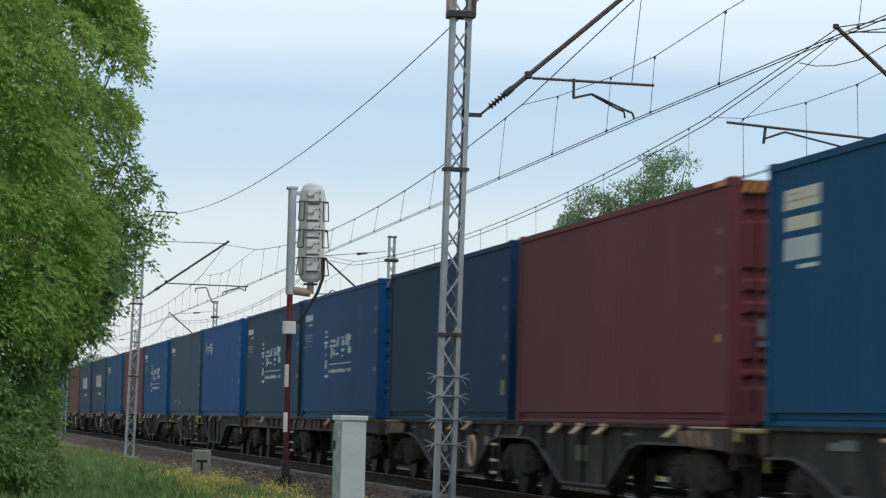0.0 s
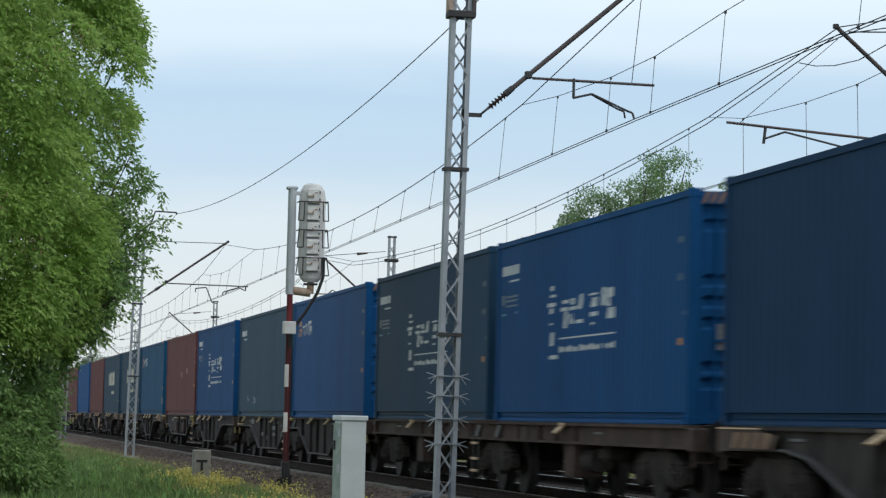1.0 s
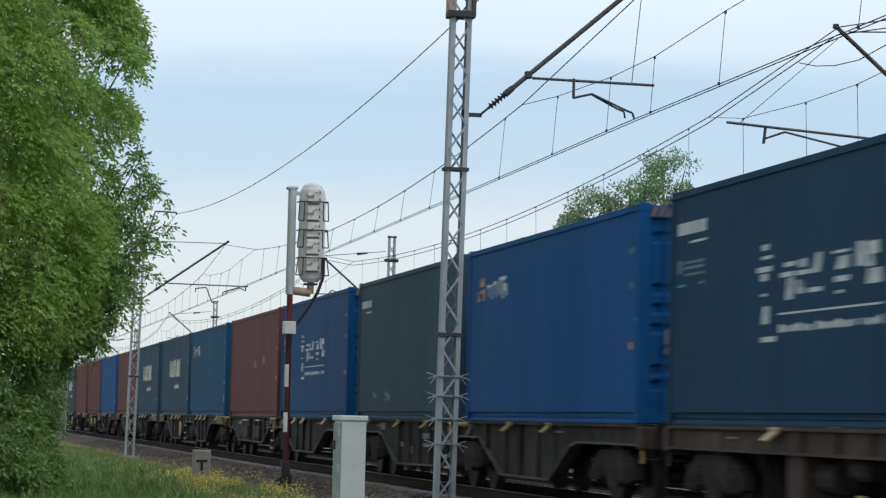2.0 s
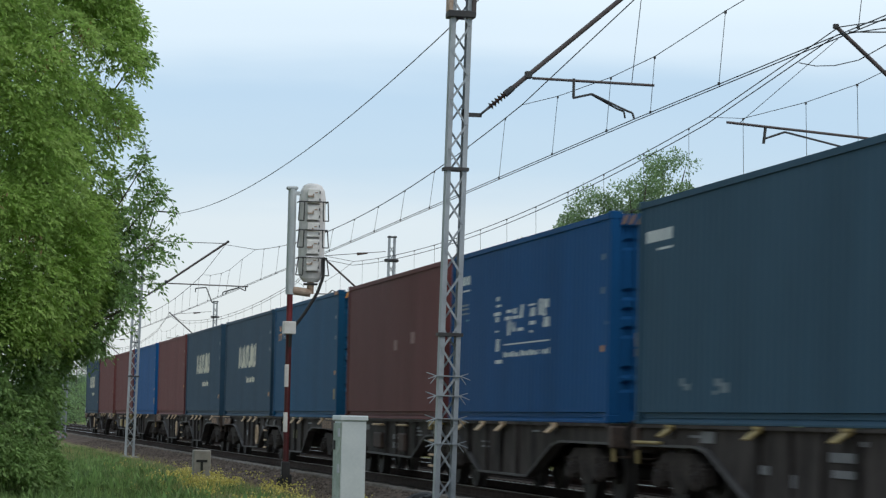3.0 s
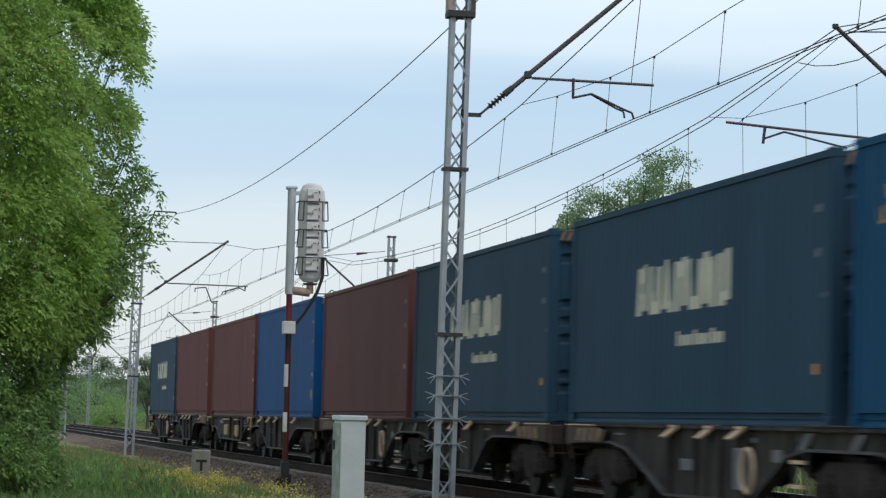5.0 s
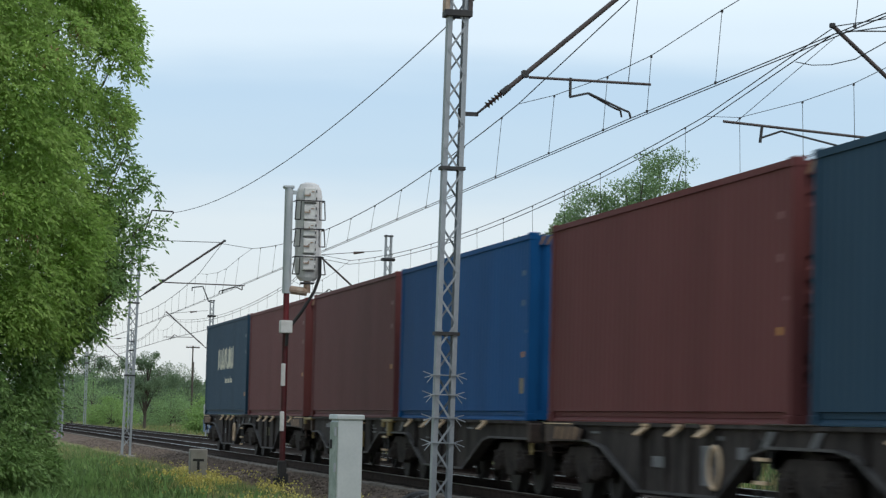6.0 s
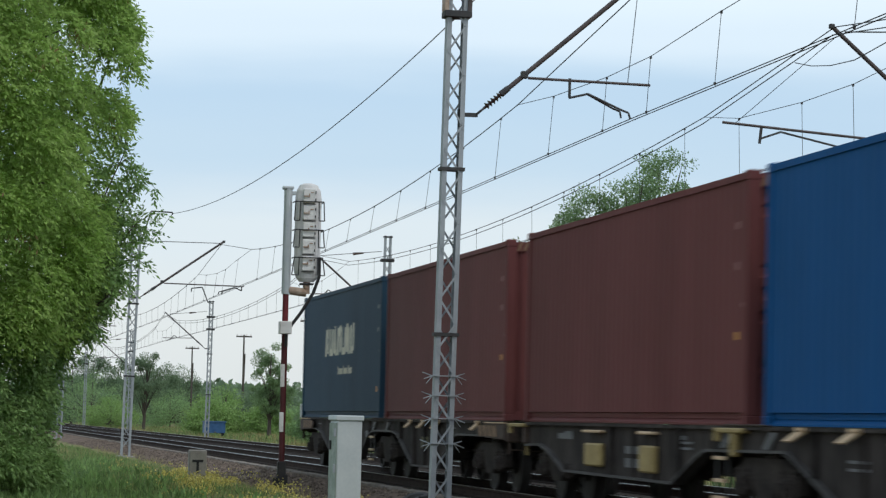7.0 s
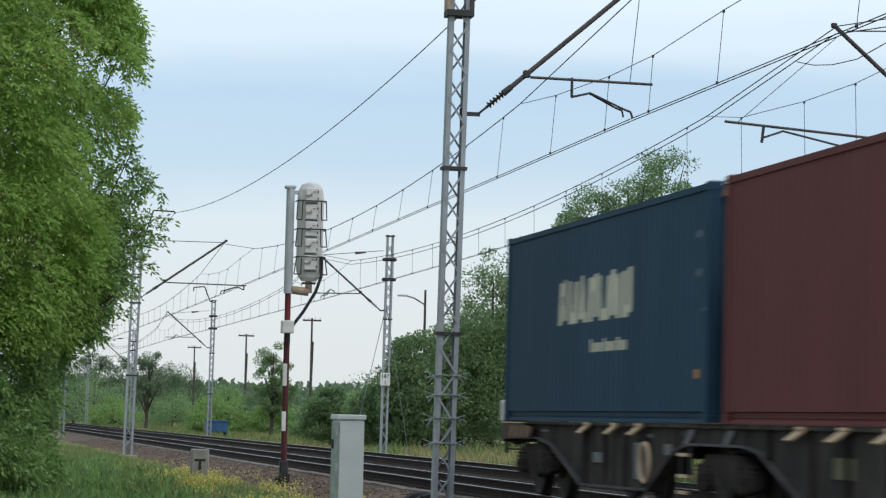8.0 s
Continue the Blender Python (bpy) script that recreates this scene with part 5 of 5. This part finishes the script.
def bogie_meshes():
    side = prism([(-1.25, 0.62), (-1.25, 0.42), (-0.95, 0.36), (-0.55, 0.60), (-0.3, 0.30), (0.3, 0.30), (0.55, 0.60), (0.95, 0.36), (1.25, 0.42), (1.25, 0.62), (0.75, 0.80), (-0.75, 0.80)], -0.06, 0.06)
    CONT["side_frame"] = mesh_of(side, "side_frame")
    bm = bmesh.new()
    prof = [(-1.0, 0.075), (-0.86, 0.075), (-0.86, 0.15), (-0.815, 0.15), (-0.80, 0.38), (-0.82, 0.40), (-0.82, 0.455), (-0.70, 0.46), (-0.69, 0.49), (-0.66, 0.49), (-0.66, 0.40), (-0.70, 0.38), (-0.70, 0.14), (-0.66, 0.085), (0.0, 0.085)]
    prof = prof + [(-x, r) for x, r in prof[-2::-1]]
    rings = [[bm.verts.new((x, r * math.cos(a), r * math.sin(a))) for a in [2 * math.pi * k / 28 for k in range(28)]] for x, r in prof]
    for p, q in zip(rings, rings[1:]):
        for i in range(28):
            bm.faces.new((p[i], p[(i + 1) % 28], q[(i + 1) % 28], q[i]))
    bm.faces.new(rings[0])
    bm.faces.new(rings[-1][::-1])
    bmesh.ops.recalc_face_normals(bm, faces=bm.faces)
    CONT["wheelset"] = mesh_of(bm, "wheelset")
    ab = boxes((-0.10, 0.08, -0.12, 0.12, -0.11, 0.13), bevel=0.03)
    rod(ab, (-0.13, 0, 0), (-0.09, 0, 0), 0.09, n=12)
    CONT["axle_box"] = mesh_of(ab, "axle_box")
    sp = bmesh.new()
    for k in range(5):
        rod(sp, (0, 0, 0.05 * k), (0, 0, 0.05 * k + 0.028), 0.085, n=10)
    rod(sp, (0, 0, 0), (0, 0, 0.24), 0.06, n=8)
    CONT["spring"] = mesh_of(sp, "spring")
    CONT["bolster"] = mesh_of(boxes((-1.0, 1.0, -0.18, 0.18, 0.55, 0.86), bevel=0.03), "bolster")
    CONT["brake_block"] = mesh_of(boxes((-0.05, 0.05, -0.04, 0.04, -0.16, 0.16), bevel=0.015), "brake_block")


def bogie(y, parent):
    b = part("bogie", CONT["bolster"], BOGIE, parent, "grimy two-axle bogie", m=pose(0, y, 0))
    for sx in (-1, 1):
        part("side_frame", CONT["side_frame"], BOGIE, b, m=pose(sx * 1.02, 0, 0))
        for dy in (-0.9, 0.9):
            part("axle_box", CONT["axle_box"], BOGIE, b, m=pose(sx * 1.04, dy, 0.46, 0, 0, 0 if sx < 0 else 180))
            for d2 in (-0.22, 0.22):
                part("spring", CONT["spring"], BOGIE, b, m=pose(sx * 1.04, dy + d2, 0.44))
            part("brake_block", CONT["brake_block"], BOGIE, b, m=pose(sx * 0.76, dy * 0.42, 0.48))
    for dy in (-0.9, 0.9):
        part("wheelset", CONT["wheelset"], WHEEL, b, "pair of worn steel wheels on an axle", m=pose(0, dy, 0.46))
    return b


WEBS = {
    "arched": [(0.10, 0.88), (-2.4, 0.90), (-3.3, 0.82), (-4.45, 0.52), (-5.35, 0.28), (-9.2, 0.30), (-10.6, 0.83), (-11.3, 0.91), (-13.7, 0.91), (-14.3, 0.85), (-16.1, 0.29), (-19.0, 0.30), (-20.2, 0.83), (-20.8, 0.91), (-25.2, 0.91)],
    "yellow": [(0.10, 0.80), (-0.9, 0.82), (-1.5, 0.74), (-2.6, 0.46), (-8.8, 0.43), (-10.0, 0.78), (-10.4, 0.86), (-13.6, 0.88), (-14.2, 0.72), (-15.6, 0.32), (-19.6, 0.32), (-21.4, 0.82), (-22.0, 0.88), (-25.2, 0.88)],
    "hooded": [(0.10, 0.88), (-2.9, 0.89), (-3.4, 0.84), (-5.2, 0.29), (-9.7, 0.32), (-11.1, 0.80), (-11.5, 0.88), (-14.0, 0.88), (-15.9, 0.30), (-19.6, 0.30), (-21.0, 0.82), (-21.5, 0.88), (-25.2, 0.88)],
    "straight": [(0.10, 0.87), (-12.5, 0.86), (-25.2, 0.87)],
}
WEBS["patched"] = WEBS["yellow"]
WAGON_LABELS = {
    "patched": "grimy black articulated container wagon with rusty boxes and yellow clamps",
    "arched": "grimy black articulated container wagon with cream flaps and striped beam ends",
    "yellow": "grimy black articulated container wagon with yellow boxes and clamps",
    "hooded": "grimy black articulated container wagon with yellow folding flaps",
    "straight": "rusty brown flat container wagon with a straight sill",
}


def sloped_flap(y, lean=0.36, long=0.27):
    """A folded spigot flap: a thick plate that hangs outwards from the deck's edge."""
    bm = bmesh.new()
    rows = []
    for x, yy, z in ((-1.205, y - lean, 1.122), (-1.262, y, 1.005)):
        rows.append([bm.verts.new((x + dx, yy - dl, z + dz)) for dl in (0.0, long) for dx, dz in ((0, 0), (0.02, -0.015))])
    a, b = rows
    for f in ((a[0], a[2], b[2], b[0]), (a[1], b[1], b[3], a[3]), (a[0], b[0], b[1], a[1]), (a[2], a[3], b[3], b[2]), (a[0], a[1], a[3], a[2]), (b[0], b[2], b[3], b[1])):
        bm.faces.new(f)
    bmesh.ops.recalc_face_normals(bm, faces=bm.faces)
    return box(bm, -1.235, -1.19, y - lean - long, y - lean, 1.118, 1.150)


def flat_wagon(kind="arched"):
    """An articulated container wagon: two decks on three bogies. Its rear end is at y = 0; it runs towards -y."""
    w = empty("container_wagon")
    tagged(w, WAGON_LABELS[kind], "wagon", "wagons of the train")
    skin = SILL_RUST if kind == "straight" else FRAME
    low_line = WEBS[kind]
    end = 2 * LONG + GAP

    def low_at(y):
        return float(np.interp(-y, [-p[0] for p in low_line], [p[1] for p in low_line]))

    for sx in (-1, 1):
        part("side_sill", prism(low_line + [(-end - 0.10, 1.13), (0.10, 1.13)], sx * 1.10 - 0.02, sx * 1.10 + 0.02), skin, w)
        part("top_flange", boxes((sx * 1.10 - 0.09, sx * 1.10 + 0.09, -end - 0.10, 0.10, 1.11, 1.153)), skin, w)
        lip = [(y, z - 0.016) for y, z in low_line] + [(y, z + 0.016) for y, z in low_line[::-1]]
        part("lower_flange", prism(lip, sx * 1.10 - 0.09, sx * 1.10 + 0.09), EDGE if kind != "straight" else skin, w, "flange edge paler than the frame")
        for yy in (-5.55, -6.75, -7.9, -9.1, -10.6, -14.6, -16.2, -17.4, -18.7):
            part("stiffener", boxes((sx * 1.15 - 0.03, sx * 1.15 + 0.03, yy - 0.02, yy + 0.02, low_at(yy) + 0.02, 1.10)), skin, w)
        for yy in (-0.09, -LONG + 0.09, -LONG - GAP - 0.09, -end + 0.09):
            part("spigot", boxes((sx * 1.13 - 0.06, sx * 1.13 + 0.06, yy - 0.08, yy + 0.08, 1.10, 1.153)), FRAME_RUST, w)
    for u in (0.0, -(LONG + GAP)):
        part("centre_beam", boxes((-0.28, 0.28, u - LONG + 0.2, u - 0.2, 0.70, 1.08)), FRAME, w)
        for yy in (-0.25, -3.1, -6.2, -9.2, -LONG + 0.25):
            part("cross_beam", boxes((-1.1, 1.1, u + yy - 0.12, u + yy + 0.12, 0.90, 1.11)), FRAME, w)
        part("brake_cylinder", rod(bmesh.new(), (-0.85, u - 6.2, 0.62), (-0.85, u - 5.5, 0.62), 0.17, n=12), FRAME, w)
        part("air_tank", rod(bmesh.new(), (-0.5, u - 8.2, 0.66), (-0.5, u - 7.0, 0.66), 0.2, n=12), BOGIE, w)
    flaps = {"arched": (-5.4, -7.05, -8.4, -15.5, -16.95, -18.45, -22.3), "yellow": (-13.8, -15.6, -17.3, -21.2), "patched": (-13.8, -15.6, -17.3, -21.2), "hooded": (-1.3, -5.2, -8.4, -16.2, -19.2), "straight": (-4.3, -17.6)}[kind]
    for yy in flaps:
        part("spigot_flap", sloped_flap(yy, 0.30 if kind == "straight" else 0.36), YELLOW if kind == "hooded" else CREAM, w, "pale folded spigot flap")
    # step and braces at the joint between the decks
    for zz in (0.32, 0.52, 0.78):
        part("step_tread", boxes((-1.2, -1.16, -11.28, -10.82, zz - 0.02, zz + 0.02)), CREAM, w, "worn cream step tread")
    for yy in (-11.27, -10.83):
        part("step_hanger", boxes((-1.16, -1.13, yy - 0.03, yy + 0.03, 0.28, 1.0)), BLACK, w)
    for yy in (-11.0, -12.75):
        part("brace", prism([(yy, 0.90), (yy - 0.22, 0.90), (yy - 0.5, 1.09), (yy - 0.28, 1.09)], -1.17, -1.125), FRAME_PALE, w, "pale grey slanted brace")
    part("joint_plate", boxes((-1.22, -0.9, -13.1, -11.25, 1.154, 1.176), bevel=0.008), SILL_RUST, w, "worn brown joint plate")
    if kind == "arched":
        for y0, d0 in ((0.08, -1), (-end - 0.08, 1)):
            part("beam_end", prism([(y0, 1.105), (y0 + d0 * 1.5, 1.115), (y0 + d0 * 2.4, 1.05), (y0 + d0 * 2.2, 0.90), (y0, 0.86)], -1.232, -1.205), FRAME_RUST, w, "rust-striped beam end")
            part("beam_lip", boxes((-1.245, -1.19, min(y0, y0 + d0 * 1.6), max(y0, y0 + d0 * 1.6), 1.118, 1.135)), CREAM, w, "bright cream lip along the beam end")
            for q in (0.75, 1.15, 1.55, 1.95):
                part("stripe", prism([(y0 + d0 * q, 1.085), (y0 + d0 * (q + 0.2), 1.075), (y0 + d0 * (q + 0.06), 0.905), (y0 + d0 * (q - 0.14), 0.905)], -1.240, -1.2335), STRIPE, w, "faded orange warning stripe")
        part("brake_wheel", ring((-1.20, -9.2, 0.65), 0.24, 0.25, 0.026), CREAM, w, "worn tan handbrake wheel")
        part("brake_plate", boxes((-1.17, -1.13, -9.15, -8.5, 0.42, 0.90), bevel=0.01), FRAME_PALE, w, "dull grey plate")
        part("data_panel", boxes((-1.138, -1.122, -17.6, -16.9, 0.62, 0.84)), OLIVE, w, "grimy olive data panel")
        part("data_panel", boxes((-1.138, -1.122, -10.3, -9.95, 0.76, 0.90)), FRAME_PALE, w, "small grey data panel")
        part("data_panel", boxes((-1.138, -1.122, -6.6, -6.0, 0.60, 0.74)), FRAME_PALE, w, "small grey data panel")
    if kind in ("yellow", "patched"):
        for y0, d0 in ((1.15, -1), (-10.95, -1)):
            part("clamp_bar", boxes((-1.24, -1.13, y0 - 1.15, y0, 1.07, 1.13), (-1.24, -1.18, y0 - 0.16, y0, 0.97, 1.08), bevel=0.015), YELLOW, w, "yellow painted clamp")
        part("clamp_post", boxes((-1.23, -1.13, -11.75, -11.6, 0.80, 1.08), bevel=0.02), YELLOW, w, "yellow painted clamp")
        for y0, long, z0 in ((-4.1, 0.95, 0.56), (-7.25, 0.75, 0.53)):
            part("brake_box", boxes((-1.21, -1.125, y0 - long, y0, z0, 0.88), bevel=0.025), YELLOW if kind == "yellow" else SILL_RUST, w, "worn yellow equipment box" if kind == "yellow" else "rusty brown equipment box")
            part("box_cap", boxes((-1.24, -1.125, y0 - long, y0, 1.02, 1.06), bevel=0.012), CREAM, w, "pale worn cap")
        for y0, y1, z0, z1 in ((-7.15, -6.25, 0.58, 0.70), (-7.15, -6.25, 0.76, 0.86), (-9.6, -9.1, 0.92, 0.95), (-9.6, -9.1, 0.85, 0.88), (-16.3, -15.7, 0.80, 0.83), (-16.3, -15.7, 0.72, 0.75), (-3.0, -2.1, 0.92, 1.0)):
            part("data_panel", boxes((-1.138, -1.122, y0, y1, z0, z1)), FRAME_PALE, w, "dull grey data panel")
    if kind == "hooded":
        part("clamp_bar", boxes((-1.25, -1.13, -13.0, -11.4, 1.05, 1.13), bevel=0.03), YELLOW, w, "worn yellow clamp")
        part("clamp_post", boxes((-1.24, -1.14, -11.9, -11.4, 0.90, 1.06), bevel=0.03), YELLOW, w, "worn yellow clamp")
        part("step_bar", boxes((-1.22, -1.14, -1.2, 0.1, 0.90, 0.94), bevel=0.012), YELLOW, w, "worn yellow step")
        for y0, y1, z0, z1 in ((-3.6, -3.0, 0.94, 1.08), (-5.9, -5.4, 0.62, 0.72), (-6.9, -6.6, 0.50, 0.64), (-8.9, -8.1, 0.80, 0.90), (-8.9, -8.2, 0.64, 0.72), (-10.5, -10.1, 0.55, 0.75), (-10.6, -10.1, 0.88, 0.95)):
            part("data_panel", boxes((-1.138, -1.122, y0, y1, z0, z1)), FRAME_PALE, w, "dull grey data panel")
    if kind == "straight":
        for u in (-4.9, -LONG - GAP - 4.9):
            part("hanging_box", boxes((-1.12, -0.7, u - 0.6, u, 0.36, 0.86), bevel=0.02), SILL_RUST, w, "rusty equipment box under the frame")
            part("distributor", boxes((-1.08, -0.7, u - 2.6, u - 2.0, 0.62, 0.84), bevel=0.05), BOGIE, w)
            part("beam_plate", boxes((-1.14, -1.125, u + 2.6, u + 3.6, 0.88, 1.08)), FRAME_RUST, w, "brown patched beam plate")
    tagged(part("data_bars", boxes((-1.138, -1.122, -9.3, -8.95, 0.97, 1.02), (-1.138, -1.122, -3.0, -2.5, 1.0, 1.03), (-1.138, -1.122, -20.3, -19.8, 1.0, 1.03)), FRAME_PALE, w), kind="stuff")
    for y, d in ((0.10, 1), (-end - 0.10, -1)):
        part("headstock", boxes((-1.2, 1.2, y - 0.09, y + 0.09, 0.82, 1.12), bevel=0.02), FRAME_RUST, w)
        for sx in (-0.875, 0.875):
            bf = rod(bmesh.new(), (sx, y, 1.0), (sx, y + d * 0.42, 1.0), 0.10, n=12)
            rod(bf, (sx, y + d * 0.40, 1.0), (sx, y + d * 0.46, 1.0), 0.23, n=18)
            part("buffer", bf, BOGIE, w)
        part("coupling_hook", boxes((-0.08, 0.08, y, y + d * 0.35, 0.92, 1.05), bevel=0.02), BOGIE, w)
        part("air_hose", tube(bmesh.new(), [(-0.35, y, 0.85), (-0.35, y + d * 0.25, 0.62), (-0.30, y + d * 0.5, 0.55), (-0.2, y + d * 0.7, 0.62)], 0.028), RUBBER, w)
        part("grab_handle", tube(bmesh.new(), [(-1.12, y, 0.84), (-1.12, y, 0.70), (-0.90, y, 0.70), (-0.90, y, 0.84)], 0.013, 5), FRAME_RUST, w, "rusty shunter's handle")
        part("handle_post", rod(bmesh.new(), (-1.14, y, 0.64), (-1.14, y, 0.84), 0.03, n=6), YELLOW if kind in ("yellow", "patched", "hooded") else FRAME_RUST, w)
    for y in (-1.8, -LONG - GAP / 2, -end + 1.8):
        bogie(y, w)
    return w


# rear to front
LOAD = [("slate", "block", ("blind",)), ("brown", "plain", ("blind",)), ("brown", "plain", ()), ("royal", "plain", ("plate", "blind")), ("brown", "plain", ()), ("slate", "block", ()),
        ("slate", "block", ()), ("petrol", "orange", ("plate", "stripe")), ("brown", "plain", ("patch",)), ("blue", "brush", ()), ("grey", "code", ()), ("royal", "orange", ()),
        ("steel", "brush", ()), ("blue", "brush", ()), ("navy", "plain", ("plate",)), ("maroon", "plain", ("stripe",)), ("petrol", "label", ()), ("brown", "plain", ())]
KINDS = ("arched", "yellow", "arched", "arched", "patched", "hooded", "straight", "arched", "patched")
moving = []
wheelsets = []


def build_train():
    container_meshes()
    bogie_meshes()
    for k, (colour, style, extra) in enumerate(LOAD):
        c = container(colour, style, extra)
        moving.append((c, -(k // 2) * PITCH_W - (k % 2) * (LONG + GAP), DECK))
    made = {}
    for k, kind in enumerate(KINDS):
        wagon = copy_thing(made[kind], pose(0, 0, 0)) if kind in made else flat_wagon(kind)
        made.setdefault(kind, wagon)
        moving.append((wagon, -k * PITCH_W, 0.0))
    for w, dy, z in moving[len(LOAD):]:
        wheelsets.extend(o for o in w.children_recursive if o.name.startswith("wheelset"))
    lamp = empty("tail_lamp")
    tagged(lamp, "pale tail lamp hung on the last wagon's corner", "lamp")
    part("case", boxes((-1.22, -1.02, 0.0, 0.14, 0.02, 0.36), bevel=0.02), WHITE, lamp)
    part("lens", rod(bmesh.new(), (-1.12, 0.14, 0.2), (-1.12, 0.165, 0.2), 0.06, n=12), RED, lamp)
    part("hook", boxes((-1.18, -1.06, -0.0, 0.06, -0.05, 0.02)), DARK_STEEL, lamp)
    moving.append((lamp, 0.14, 1.12))


# rear end of the last container along the track, by time
RUN = [(0.0, 244.4), (0.5, 232.1), (1.0, 219.5), (1.5, 207.3), (2.25, 188.9), (3.0, 170.35), (3.5, 158.0), (4.0, 145.5), (4.5, 133.1), (5.25, 114.3), (6.0, 95.5), (6.5, 82.95), (7.0, 70.5), (7.5, 58.05), (8.0, 45.6)]
GUST = [(0.0, -0.05), (0.4, 0.0), (0.8, 0.0), (1.2, 0.05), (1.6, 0.10), (2.2, 0.22), (2.9, 0.33), (3.2, 0.30), (3.5, 0.27), (3.8, 0.15), (4.2, 0.06), (4.6, -0.05), (5.2, -0.02), (5.9, 0.01), (6.4, -0.05), (6.9, -0.06), (7.5, -0.05), (8.0, 0.02)]


def motions():
    for thing, dy, z in moving:
        walk(thing, [(t, pose(TRACKS[0], s + dy, z)) for t, s in RUN])
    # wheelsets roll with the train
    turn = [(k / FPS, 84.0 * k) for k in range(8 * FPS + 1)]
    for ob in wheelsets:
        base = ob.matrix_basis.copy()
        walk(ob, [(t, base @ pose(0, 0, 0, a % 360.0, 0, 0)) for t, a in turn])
    # the gust bends the outer boughs to the right and lets them go: shift of the tips in metres
    for i, (b, root, long) in enumerate(boughs):
        rows = []
        for t, shift in GUST:
            a = math.degrees((shift + 0.025 * math.sin(4.0 * t + 1.3 * i)) / (0.9 * long))
            rows.append((t, Matrix.Translation(root) @ pose(0, 0, 0, 0, a, 0.4 * a)))
        walk(b, rows)


build_ground()
build_bed()
build_line()
build_signal()
build_cabinet()
build_marker()
build_hose()
build_far_things()
build_big_tree()
build_trees()
build_grass()
build_train()
build_trough()
build_tracks()
motions()
